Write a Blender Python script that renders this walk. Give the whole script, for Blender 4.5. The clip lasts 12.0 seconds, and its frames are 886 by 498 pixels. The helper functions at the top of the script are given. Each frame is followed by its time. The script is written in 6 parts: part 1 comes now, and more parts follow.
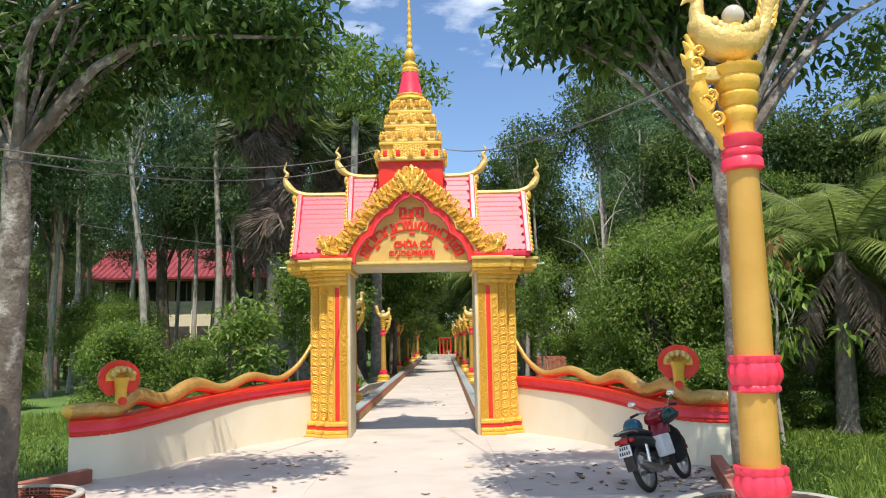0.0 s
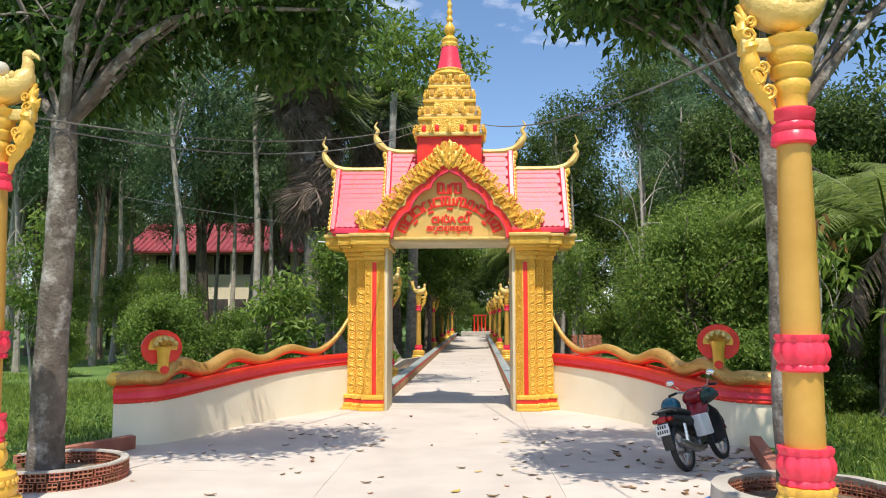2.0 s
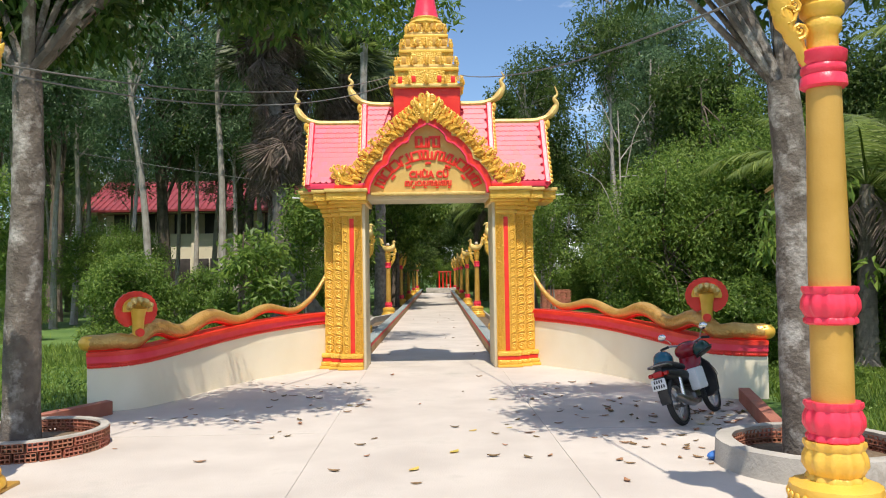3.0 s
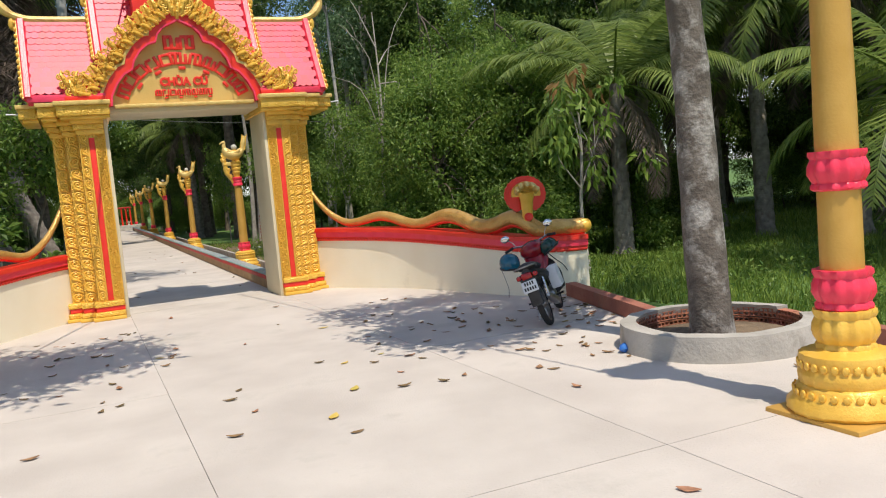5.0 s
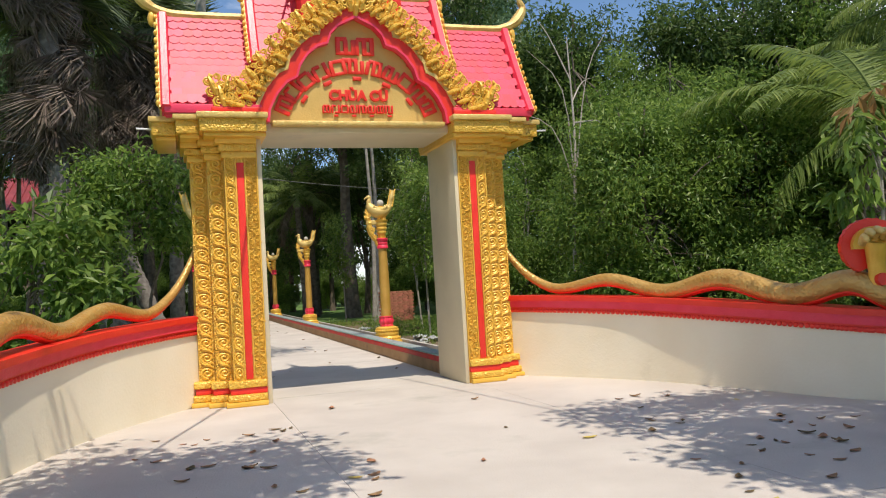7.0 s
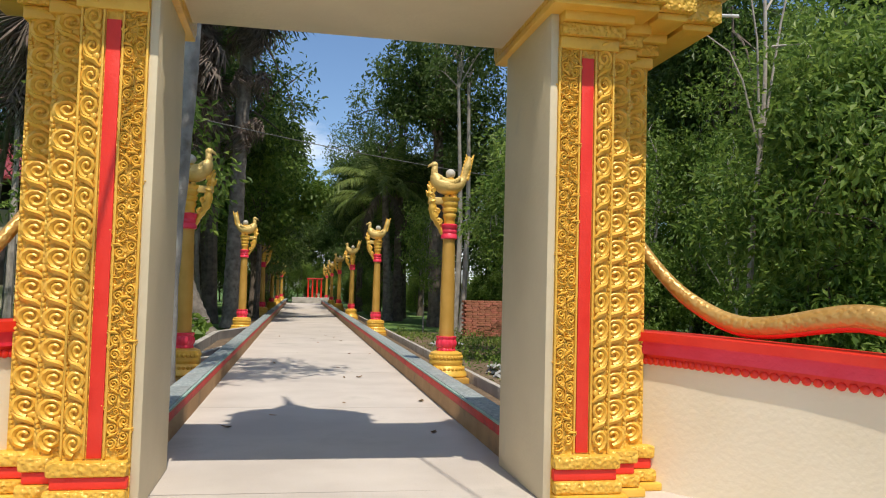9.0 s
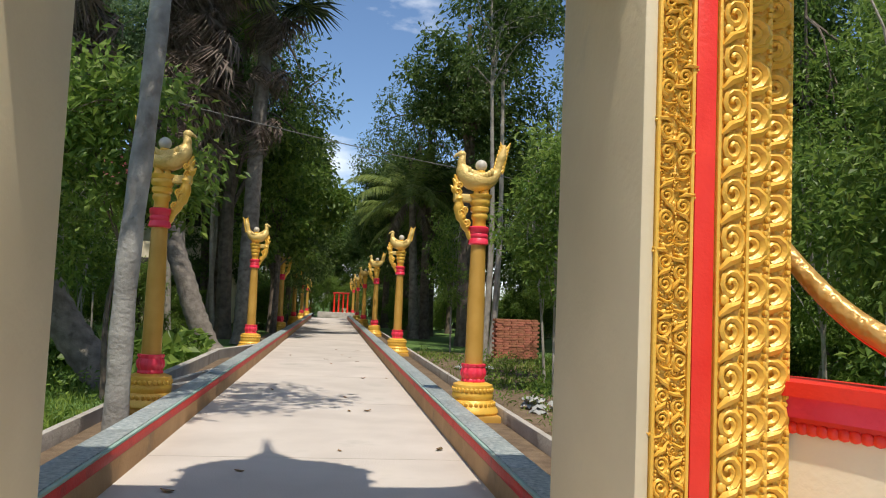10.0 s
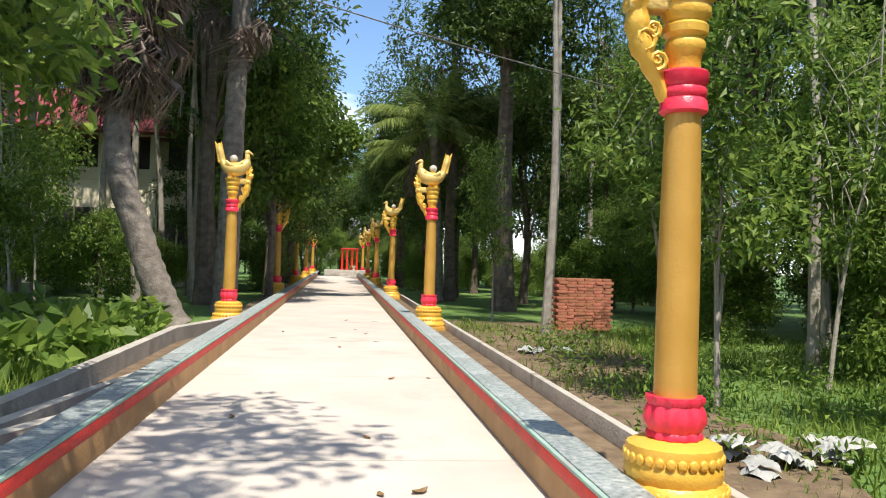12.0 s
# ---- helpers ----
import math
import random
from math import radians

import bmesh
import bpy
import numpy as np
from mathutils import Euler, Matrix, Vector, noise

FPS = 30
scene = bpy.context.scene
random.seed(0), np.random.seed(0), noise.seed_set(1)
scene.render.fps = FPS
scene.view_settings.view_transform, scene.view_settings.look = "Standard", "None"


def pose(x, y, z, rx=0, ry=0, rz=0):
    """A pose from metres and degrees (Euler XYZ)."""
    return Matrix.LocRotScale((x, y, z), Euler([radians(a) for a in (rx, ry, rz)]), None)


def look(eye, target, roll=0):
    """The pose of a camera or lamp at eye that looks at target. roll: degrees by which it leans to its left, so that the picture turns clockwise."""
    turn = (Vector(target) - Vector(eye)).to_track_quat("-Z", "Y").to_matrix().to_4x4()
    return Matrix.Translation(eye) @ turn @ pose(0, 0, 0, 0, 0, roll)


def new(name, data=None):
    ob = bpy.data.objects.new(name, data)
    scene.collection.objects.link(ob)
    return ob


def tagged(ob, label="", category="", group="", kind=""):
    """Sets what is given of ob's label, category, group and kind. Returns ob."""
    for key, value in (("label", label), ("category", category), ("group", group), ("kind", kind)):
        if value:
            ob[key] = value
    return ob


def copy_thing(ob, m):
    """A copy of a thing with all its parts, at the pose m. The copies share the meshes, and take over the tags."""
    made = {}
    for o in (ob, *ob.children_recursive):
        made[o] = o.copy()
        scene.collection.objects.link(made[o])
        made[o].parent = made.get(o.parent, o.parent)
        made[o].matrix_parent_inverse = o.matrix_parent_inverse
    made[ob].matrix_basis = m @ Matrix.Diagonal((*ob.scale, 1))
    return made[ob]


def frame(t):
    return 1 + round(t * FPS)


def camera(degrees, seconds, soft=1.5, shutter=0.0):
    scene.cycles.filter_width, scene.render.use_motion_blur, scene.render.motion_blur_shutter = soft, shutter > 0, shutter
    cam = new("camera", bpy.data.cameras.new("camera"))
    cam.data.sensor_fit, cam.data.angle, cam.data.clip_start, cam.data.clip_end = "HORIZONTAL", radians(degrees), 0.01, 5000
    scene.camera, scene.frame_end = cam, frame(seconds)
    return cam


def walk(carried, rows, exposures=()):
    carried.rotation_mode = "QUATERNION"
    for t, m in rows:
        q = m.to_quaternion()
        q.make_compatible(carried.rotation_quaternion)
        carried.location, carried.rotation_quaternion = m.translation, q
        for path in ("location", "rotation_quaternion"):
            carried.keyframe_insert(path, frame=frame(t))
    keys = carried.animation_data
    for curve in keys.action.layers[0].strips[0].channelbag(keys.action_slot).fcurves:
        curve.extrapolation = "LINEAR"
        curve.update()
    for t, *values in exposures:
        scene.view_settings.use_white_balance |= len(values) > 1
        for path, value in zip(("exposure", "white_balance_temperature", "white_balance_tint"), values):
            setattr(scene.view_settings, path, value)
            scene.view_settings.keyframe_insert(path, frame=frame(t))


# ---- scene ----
cam = camera(57.7, 12.0, 1.1)
PATH = [
    (0, (0.377, -0.208, 1.768), (0.405, 1.779, 1.992), -1.1),
    (0.5, (0.355, -0.248, 1.77), (0.358, 1.74, 1.986), -0.9),
    (1, (0.332, -0.264, 1.769), (0.314, 1.725, 1.972), -0.6),
    (1.5, (0.339, -0.22, 1.755), (0.301, 1.771, 1.945), -0.3),
    (2, (0.332, -0.184, 1.741), (0.272, 1.808, 1.91), -0.1),
    (2.5, (0.112, -0.155, 1.742), (0.063, 1.842, 1.835), -0.2),
    (3, (-0.018, 0.138, 1.742), (0.019, 2.137, 1.803), -0.9),
    (3.5, (-0.456, 0.237, 1.728), (-0.259, 2.227, 1.734), -1.2),
    (3.7, (-0.622, 0.384, 1.706), (-0.342, 2.364, 1.678), -1.3),
    (5.3, (-1.961, 2.156, 1.64), (-1.053, 3.929, 1.461), -5.9),
    (5.5, (-2.159, 2.515, 1.643), (-1.204, 4.265, 1.476), -6.3),
    (6, (-2.494, 3.412, 1.629), (-1.59, 5.196, 1.662), -7.1),
    (6.5, (-2.445, 4.634, 1.438), (-1.632, 6.456, 1.581), -7.5),
    (7, (-2.17, 5.542, 1.293), (-1.539, 7.438, 1.371), -3.3),
    (7.2, (-1.974, 5.976, 1.288), (-1.417, 7.896, 1.353), -1.4),
    (8.8, (-0.498, 9.728, 1.278), (-0.11, 11.688, 1.369), 1.3),
    (9, (-0.384, 10.196, 1.285), (-0.015, 12.159, 1.387), 1.5),
    (9.5, (-0.114, 11.238, 1.281), (0.212, 13.208, 1.407), 1.8),
    (10, (0.028, 12.175, 1.291), (0.319, 14.148, 1.431), 2.4),
    (10.5, (0.127, 13.292, 1.269), (0.385, 15.27, 1.415), 2.3),
    (11, (0.135, 14.595, 1.257), (0.4, 16.574, 1.357), 1.8),
    (11.5, (0.136, 16.049, 1.261), (0.385, 18.031, 1.353), 1.8),
    (12, (0.103, 17.517, 1.253), (0.381, 19.498, 1.284), 1.9),
]
walk(cam, [(t, look(eye, target, roll)) for t, eye, target, roll in PATH], [(0, 0.36), (2.5, 0.28), (5.5, 0.02), (6, 0.14), (6.5, 0.12), (7, 0.04), (9, 0.0), (10, 0.02), (11, 0.3), (12, 0.62)])

# ---- world, sun ----
SUN_WAY = Vector((-0.045, 0.468, -1.0)).normalized()
world = bpy.data.worlds.new("sky")
scene.world = world
world.use_nodes = True
wt = world.node_tree
for n in list(wt.nodes):
    wt.nodes.remove(n)
w_out = wt.nodes.new("ShaderNodeOutputWorld")
w_bg = wt.nodes.new("ShaderNodeBackground")
w_sky = wt.nodes.new("ShaderNodeTexSky")
w_sky.sky_type = "NISHITA"
w_sky.sun_disc = False
w_sky.sun_elevation = math.asin(-SUN_WAY.z)
w_sky.sun_rotation = math.atan2(-SUN_WAY.x, -SUN_WAY.y)
w_sky.air_density, w_sky.dust_density, w_sky.ozone_density = 1.0, 0.3, 3.0
w_tc = wt.nodes.new("ShaderNodeTexCoord")
w_map = wt.nodes.new("ShaderNodeMapping")
w_map.inputs["Scale"].default_value = (1.0, 1.0, 2.6)
w_map.inputs["Location"].default_value = (0.35, 0.1, 0.2)
w_noise = wt.nodes.new("ShaderNodeTexNoise")
w_noise.inputs["Scale"].default_value = 3.4
w_noise.inputs["Detail"].default_value = 8.0
w_noise.inputs["Roughness"].default_value = 0.55
w_ramp = wt.nodes.new("ShaderNodeValToRGB")
w_ramp.color_ramp.elements[0].position = 0.50
w_ramp.color_ramp.elements[1].position = 0.66
w_mix = wt.nodes.new("ShaderNodeMixRGB")
w_mix.inputs["Color2"].default_value = (9.5, 9.8, 10.2, 1)
wt.links.new(w_tc.outputs["Generated"], w_map.inputs["Vector"])
wt.links.new(w_map.outputs["Vector"], w_noise.inputs["Vector"])
wt.links.new(w_noise.outputs["Fac"], w_ramp.inputs["Fac"])
wt.links.new(w_ramp.outputs["Color"], w_mix.inputs["Fac"])
w_tint = wt.nodes.new("ShaderNodeMixRGB")
w_tint.blend_type = "MULTIPLY"
w_tint.inputs["Fac"].default_value = 1.0
w_tint.inputs["Color2"].default_value = (0.90, 0.965, 1.04, 1)
wt.links.new(w_sky.outputs["Color"], w_tint.inputs["Color1"])
wt.links.new(w_tint.outputs["Color"], w_mix.inputs["Color1"])
wt.links.new(w_mix.outputs["Color"], w_bg.inputs["Color"])
w_bg.inputs["Strength"].default_value = 0.13
wt.links.new(w_bg.outputs["Background"], w_out.inputs["Surface"])

sun_data = bpy.data.lights.new("sun", "SUN")
sun_data.energy, sun_data.angle, sun_data.color = 4.5, radians(0.55), (1.0, 0.905, 0.78)
sun = new("sun", sun_data)
sun.matrix_world = look(-SUN_WAY * 60, (0, 0, 0))

# ---- materials ----


def mat(name, c1, c2, scale=6.0, rough=0.6, metal=0.0, bump=0.25, bscale=40.0, rnd=0.0, island=False, dirt=None, dirt_scale=1.2, dirt_at=0.55, spec=0.5, see=0.0):
    """A two-scale material: large blotches from c1 to c2, fine grain as relief, patches of dirt, variation between pieces."""
    m = bpy.data.materials.new(name)
    m.use_nodes = True
    t = m.node_tree
    p = t.nodes["Principled BSDF"]
    tc = t.nodes.new("ShaderNodeTexCoord")
    n1 = t.nodes.new("ShaderNodeTexNoise")
    n1.inputs["Scale"].default_value = scale
    n1.inputs["Detail"].default_value = 6.0
    t.links.new(tc.outputs["Object"], n1.inputs["Vector"])
    r1 = t.nodes.new("ShaderNodeValToRGB")
    r1.color_ramp.elements[0].position, r1.color_ramp.elements[1].position = 0.33, 0.68
    r1.color_ramp.elements[0].color, r1.color_ramp.elements[1].color = (*c1, 1), (*c2, 1)
    t.links.new(n1.outputs["Fac"], r1.inputs["Fac"])
    col = r1.outputs["Color"]
    if dirt:
        n3 = t.nodes.new("ShaderNodeTexNoise")
        n3.inputs["Scale"].default_value = dirt_scale
        n3.inputs["Detail"].default_value = 9.0
        n3.inputs["Roughness"].default_value = 0.65
        t.links.new(tc.outputs["Object"], n3.inputs["Vector"])
        r3 = t.nodes.new("ShaderNodeValToRGB")
        r3.color_ramp.elements[0].position, r3.color_ramp.elements[1].position = dirt_at, dirt_at + 0.14
        t.links.new(n3.outputs["Fac"], r3.inputs["Fac"])
        mx = t.nodes.new("ShaderNodeMixRGB")
        mx.inputs["Color2"].default_value = (*dirt, 1)
        sc = t.nodes.new("ShaderNodeMath")
        sc.operation = "MULTIPLY"
        sc.inputs[1].default_value = 0.75
        t.links.new(r3.outputs["Color"], sc.inputs[0])
        t.links.new(sc.outputs["Value"], mx.inputs["Fac"])
        t.links.new(col, mx.inputs["Color1"])
        col = mx.outputs["Color"]
    if rnd:
        hsv = t.nodes.new("ShaderNodeHueSaturation")
        if island:
            src = t.nodes.new("ShaderNodeNewGeometry").outputs["Random Per Island"]
        else:
            src = t.nodes.new("ShaderNodeObjectInfo").outputs["Random"]
        mr = t.nodes.new("ShaderNodeMapRange")
        mr.inputs["To Min"].default_value, mr.inputs["To Max"].default_value = 1 - rnd, 1 + rnd
        t.links.new(src, mr.inputs["Value"])
        t.links.new(mr.outputs["Result"], hsv.inputs["Value"])
        mr2 = t.nodes.new("ShaderNodeMapRange")
        mr2.inputs["To Min"].default_value, mr2.inputs["To Max"].default_value = 0.5 + rnd * 0.05, 0.5 - rnd * 0.05
        t.links.new(src, mr2.inputs["Value"])
        t.links.new(mr2.outputs["Result"], hsv.inputs["Hue"])
        t.links.new(col, hsv.inputs["Color"])
        col = hsv.outputs["Color"]
    t.links.new(col, p.inputs["Base Color"])
    p.inputs["Roughness"].default_value = rough
    p.inputs["Metallic"].default_value = metal
    p.inputs["Specular IOR Level"].default_value = spec
    if bump:
        n2 = t.nodes.new("ShaderNodeTexNoise")
        n2.inputs["Scale"].default_value = bscale
        n2.inputs["Detail"].default_value = 5.0
        t.links.new(tc.outputs["Object"], n2.inputs["Vector"])
        bp = t.nodes.new("ShaderNodeBump")
        bp.inputs["Strength"].default_value = bump
        bp.inputs["Distance"].default_value = 0.02
        t.links.new(n2.outputs["Fac"], bp.inputs["Height"])
        t.links.new(bp.outputs["Normal"], p.inputs["Normal"])
    if see:
        tr = t.nodes.new("ShaderNodeBsdfTranslucent")
        t.links.new(col, tr.inputs["Color"])
        ms = t.nodes.new("ShaderNodeMixShader")
        ms.inputs["Fac"].default_value = see
        out = t.nodes["Material Output"]
        t.links.new(p.outputs["BSDF"], ms.inputs[1])
        t.links.new(tr.outputs["BSDF"], ms.inputs[2])
        t.links.new(ms.outputs["Shader"], out.inputs["Surface"])
    return m


def carved(m, scale, strength):
    """Adds a carved cell-like relief to a material."""
    t = m.node_tree
    bp = next(n for n in t.nodes if n.type == "BUMP")
    tc = next(n for n in t.nodes if n.type == "TEX_COORD")
    v = t.nodes.new("ShaderNodeTexVoronoi")
    v.feature = "SMOOTH_F1"
    v.inputs["Scale"].default_value = scale
    b2 = t.nodes.new("ShaderNodeBump")
    b2.inputs["Strength"].default_value = strength
    b2.inputs["Distance"].default_value = 0.03
    t.links.new(tc.outputs["Object"], v.inputs["Vector"])
    t.links.new(v.outputs["Distance"], b2.inputs["Height"])
    t.links.new(bp.outputs["Normal"], b2.inputs["Normal"])
    t.links.new(b2.outputs["Normal"], t.nodes["Principled BSDF"].inputs["Normal"])
    return m


GOLD = mat("gold_paint", (0.76, 0.43, 0.052), (0.84, 0.52, 0.085), 5, 0.36, 0.12, 0.2, 60, dirt=(0.36, 0.2, 0.04), dirt_at=0.6)
GOLD_CARVED = carved(mat("gold_paint_carved", (0.72, 0.41, 0.048), (0.82, 0.52, 0.085), 7, 0.36, 0.12, 0.3, 60, dirt=(0.42, 0.24, 0.04), dirt_at=0.6), 42, 0.6)
GOLD_PALE = mat("pale_gold_paint", (0.66, 0.45, 0.125), (0.76, 0.55, 0.19), 7, 0.38, 0.15, 0.5, 34, dirt=(0.42, 0.27, 0.07), dirt_scale=5, dirt_at=0.56)
GOLD_DULL = mat("ochre_gold_paint", (0.52, 0.29, 0.05), (0.62, 0.36, 0.08), 3, 0.42, 0.2, 0.12, 60, dirt=(0.75, 0.55, 0.25), dirt_scale=9, dirt_at=0.7)
GOLD_SCALE = carved(mat("gold_scales", (0.50, 0.28, 0.07), (0.60, 0.37, 0.11), 5, 0.33, 0.35, 0.1, 60), 34, 0.35)
PINK = mat("pink_red_paint", (0.70, 0.032, 0.072), (0.77, 0.055, 0.11), 4, 0.45, 0, 0.12, 50, rnd=0.1, dirt=(0.6, 0.05, 0.08), dirt_at=0.62)
PINK_RING = mat("pink_gloss_paint", (0.80, 0.03, 0.07), (0.86, 0.05, 0.10), 6, 0.35, 0, 0.2, 40, dirt=(0.6, 0.03, 0.05), dirt_at=0.62)
RED = mat("red_paint", (0.74, 0.026, 0.014), (0.83, 0.042, 0.022), 5, 0.4, 0, 0.15, 50, dirt=(0.45, 0.02, 0.02), dirt_at=0.62)
RED_WORN = mat("worn_red_paint", (0.55, 0.022, 0.02), (0.66, 0.04, 0.03), 4, 0.5, 0, 0.25, 40, dirt=(0.2, 0.05, 0.035), dirt_scale=2.5, dirt_at=0.56)
CREAM = mat("cream_wall_paint", (0.82, 0.74, 0.55), (0.86, 0.79, 0.61), 1.6, 0.62, 0, 0.12, 30, dirt=(0.62, 0.55, 0.40), dirt_scale=0.9, dirt_at=0.6)
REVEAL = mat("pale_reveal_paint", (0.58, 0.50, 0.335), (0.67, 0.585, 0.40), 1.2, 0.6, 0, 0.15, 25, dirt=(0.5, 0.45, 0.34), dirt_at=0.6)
TYMP = mat("sand_gold_paint", (0.62, 0.41, 0.115), (0.70, 0.48, 0.155), 3, 0.5, 0.1, 0.15, 40)
CONCRETE = mat("worn_concrete", (0.475, 0.428, 0.38), (0.575, 0.525, 0.468), 1.1, 0.85, 0, 0.3, 55, rnd=0.035, dirt=(0.35, 0.325, 0.28), dirt_scale=0.55, dirt_at=0.56)
JOINT = mat("dusty_joint", (0.27, 0.24, 0.205), (0.42, 0.38, 0.33), 8, 0.95, 0, 0.4, 30)
CEMENT = mat("grey_cement", (0.34, 0.32, 0.28), (0.46, 0.43, 0.38), 3, 0.9, 0, 0.45, 30, dirt=(0.2, 0.18, 0.14), dirt_scale=2, dirt_at=0.55)
KERB_TOP = mat("grey_green_stone", (0.17, 0.215, 0.225), (0.42, 0.46, 0.45), 26, 0.5, 0, 0.3, 60, rnd=0.06, dirt=(0.60, 0.61, 0.58), dirt_scale=14, dirt_at=0.54)
MINT = mat("mint_edge_paint", (0.24, 0.38, 0.32), (0.34, 0.46, 0.40), 6, 0.5, 0, 0.2, 40, dirt=(0.3, 0.32, 0.3), dirt_scale=3, dirt_at=0.5)
KERB_BROWN = mat("ochre_kerb_paint", (0.30, 0.17, 0.07), (0.40, 0.24, 0.11), 2.5, 0.6, 0, 0.25, 30, dirt=(0.13, 0.09, 0.055), dirt_scale=1.6, dirt_at=0.55)
BRICK = mat("terracotta_brick", (0.34, 0.12, 0.07), (0.46, 0.19, 0.11), 12, 0.85, 0, 0.35, 50, rnd=0.18, dirt=(0.4, 0.3, 0.24), dirt_scale=8, dirt_at=0.62)
EDGING = mat("red_brown_edging", (0.27, 0.09, 0.06), (0.36, 0.14, 0.09), 4, 0.8, 0, 0.35, 40, dirt=(0.2, 0.14, 0.1), dirt_scale=3, dirt_at=0.55)
SOIL = mat("brown_soil", (0.11, 0.075, 0.045), (0.2, 0.145, 0.09), 5, 1, 0, 0.9, 25, dirt=(0.28, 0.2, 0.12), dirt_scale=6, dirt_at=0.58)
LAWN = mat("grassy_earth", (0.07, 0.145, 0.028), (0.12, 0.205, 0.045), 0.6, 1, 0, 0.9, 14, dirt=(0.12, 0.10, 0.05), dirt_scale=0.35, dirt_at=0.60)
BARK_GREY = mat("grey_bark", (0.085, 0.07, 0.056), (0.17, 0.145, 0.12), 7, 0.95, 0, 0.9, 28, dirt=(0.46, 0.44, 0.40), dirt_scale=3.6, dirt_at=0.5)
BARK_LICHEN = mat("lichen_bark", (0.20, 0.195, 0.18), (0.36, 0.36, 0.335), 5, 0.95, 0, 0.7, 24, dirt=(0.12, 0.105, 0.085), dirt_scale=3, dirt_at=0.58)
BARK_DARK = mat("dark_bark", (0.08, 0.062, 0.048), (0.17, 0.14, 0.105), 6, 0.95, 0, 0.8, 25, rnd=0.2)
BARK_PALE = mat("pale_bark", (0.26, 0.235, 0.2), (0.40, 0.37, 0.32), 5, 0.9, 0, 0.6, 25, rnd=0.2)
PALM_BARK = mat("palm_bark", (0.14, 0.12, 0.10), (0.27, 0.24, 0.205), 7, 0.95, 0, 0.8, 22, dirt=(0.08, 0.065, 0.05), dirt_scale=6, dirt_at=0.56)


def leaf_mat(name, c1, c2, see=0.35, rough=0.45, rnd=0.4):
    return mat(name, c1, c2, 0.9, rough, 0, 0, 10, rnd=rnd, island=True, spec=0.35, see=see)


LEAF_DARK = leaf_mat("dark_leaf", (0.072, 0.128, 0.03), (0.118, 0.185, 0.048), see=0.5)
LEAF_MID = leaf_mat("mid_leaf", (0.128, 0.22, 0.04), (0.21, 0.315, 0.064), see=0.5)
LEAF_LIGHT = leaf_mat("light_leaf", (0.17, 0.27, 0.046), (0.25, 0.37, 0.075), see=0.45)
LEAF_BLUE = leaf_mat("grey_green_leaf", (0.111, 0.195, 0.091), (0.169, 0.267, 0.13), see=0.45)
LEAF_RUST = leaf_mat("rust_new_leaf", (0.24, 0.15, 0.05), (0.33, 0.20, 0.07))
LEAF_NEAR = leaf_mat("canopy_leaf", (0.05, 0.11, 0.02), (0.085, 0.165, 0.034), see=0.5)
FROND = leaf_mat("palm_frond_leaf", (0.13, 0.195, 0.042), (0.24, 0.31, 0.08), rnd=0.3, see=0.5)
FROND_DRY = leaf_mat("dry_frond", (0.095, 0.07, 0.052), (0.21, 0.165, 0.13), see=0.12, rough=0.7)
FROND_DARK = leaf_mat("fan_leaf", (0.07, 0.105, 0.045), (0.115, 0.15, 0.07), see=0.3)
GRASS = leaf_mat("grass_blade", (0.14, 0.225, 0.036), (0.23, 0.32, 0.062), see=0.35, rough=0.55)
DRY_LEAF = mat("dry_leaf", (0.17, 0.10, 0.045), (0.32, 0.19, 0.085), 20, 0.8, 0, 0.3, 80, rnd=0.5)
YELLOW_LEAF = mat("yellow_leaf", (0.48, 0.36, 0.06), (0.55, 0.42, 0.10), 20, 0.6, 0, 0.2, 80, rnd=0.2)
BLACK = mat("black_plastic", (0.012, 0.012, 0.013), (0.03, 0.03, 0.032), 12, 0.45, 0, 0.15, 60, dirt=(0.10, 0.09, 0.075), dirt_scale=6, dirt_at=0.62)
RUBBER = mat("tyre_rubber", (0.012, 0.012, 0.012), (0.028, 0.027, 0.025), 15, 0.85, 0, 0.4, 70, dirt=(0.12, 0.105, 0.085), dirt_scale=8, dirt_at=0.6)
CHROME = mat("chrome_metal", (0.6, 0.6, 0.6), (0.7, 0.7, 0.7), 10, 0.16, 1, 0.02, 60)
STEEL = mat("dull_steel", (0.3, 0.3, 0.3), (0.42, 0.41, 0.4), 10, 0.38, 1, 0.08, 60)
BIKE_RED = mat("dark_red_gloss", (0.22, 0.006, 0.012), (0.27, 0.01, 0.018), 6, 0.16, 0, 0.02, 50)
LAMP_RED = mat("red_lens", (0.35, 0.005, 0.005), (0.42, 0.01, 0.01), 10, 0.15, 0, 0.1, 90)
SEAT = mat("seat_vinyl", (0.014, 0.013, 0.013), (0.03, 0.028, 0.028), 14, 0.5, 0, 0.2, 90)
WHITE_PL = mat("white_plastic", (0.62, 0.64, 0.66), (0.72, 0.73, 0.74), 5, 0.5, 0, 0.1, 30, dirt=(0.45, 0.45, 0.43), dirt_scale=4, dirt_at=0.6)
BLUE_HELM = mat("teal_helmet_shell", (0.01, 0.10, 0.16), (0.015, 0.14, 0.21), 6, 0.18, 0, 0.02, 50)
GREEN_HELM = mat("dark_green_helmet_shell", (0.006, 0.035, 0.03), (0.01, 0.055, 0.045), 6, 0.18, 0, 0.02, 50)
BLUE_PL = mat("blue_packet", (0.02, 0.10, 0.42), (0.05, 0.2, 0.55), 18, 0.35, 0, 0.4, 40)
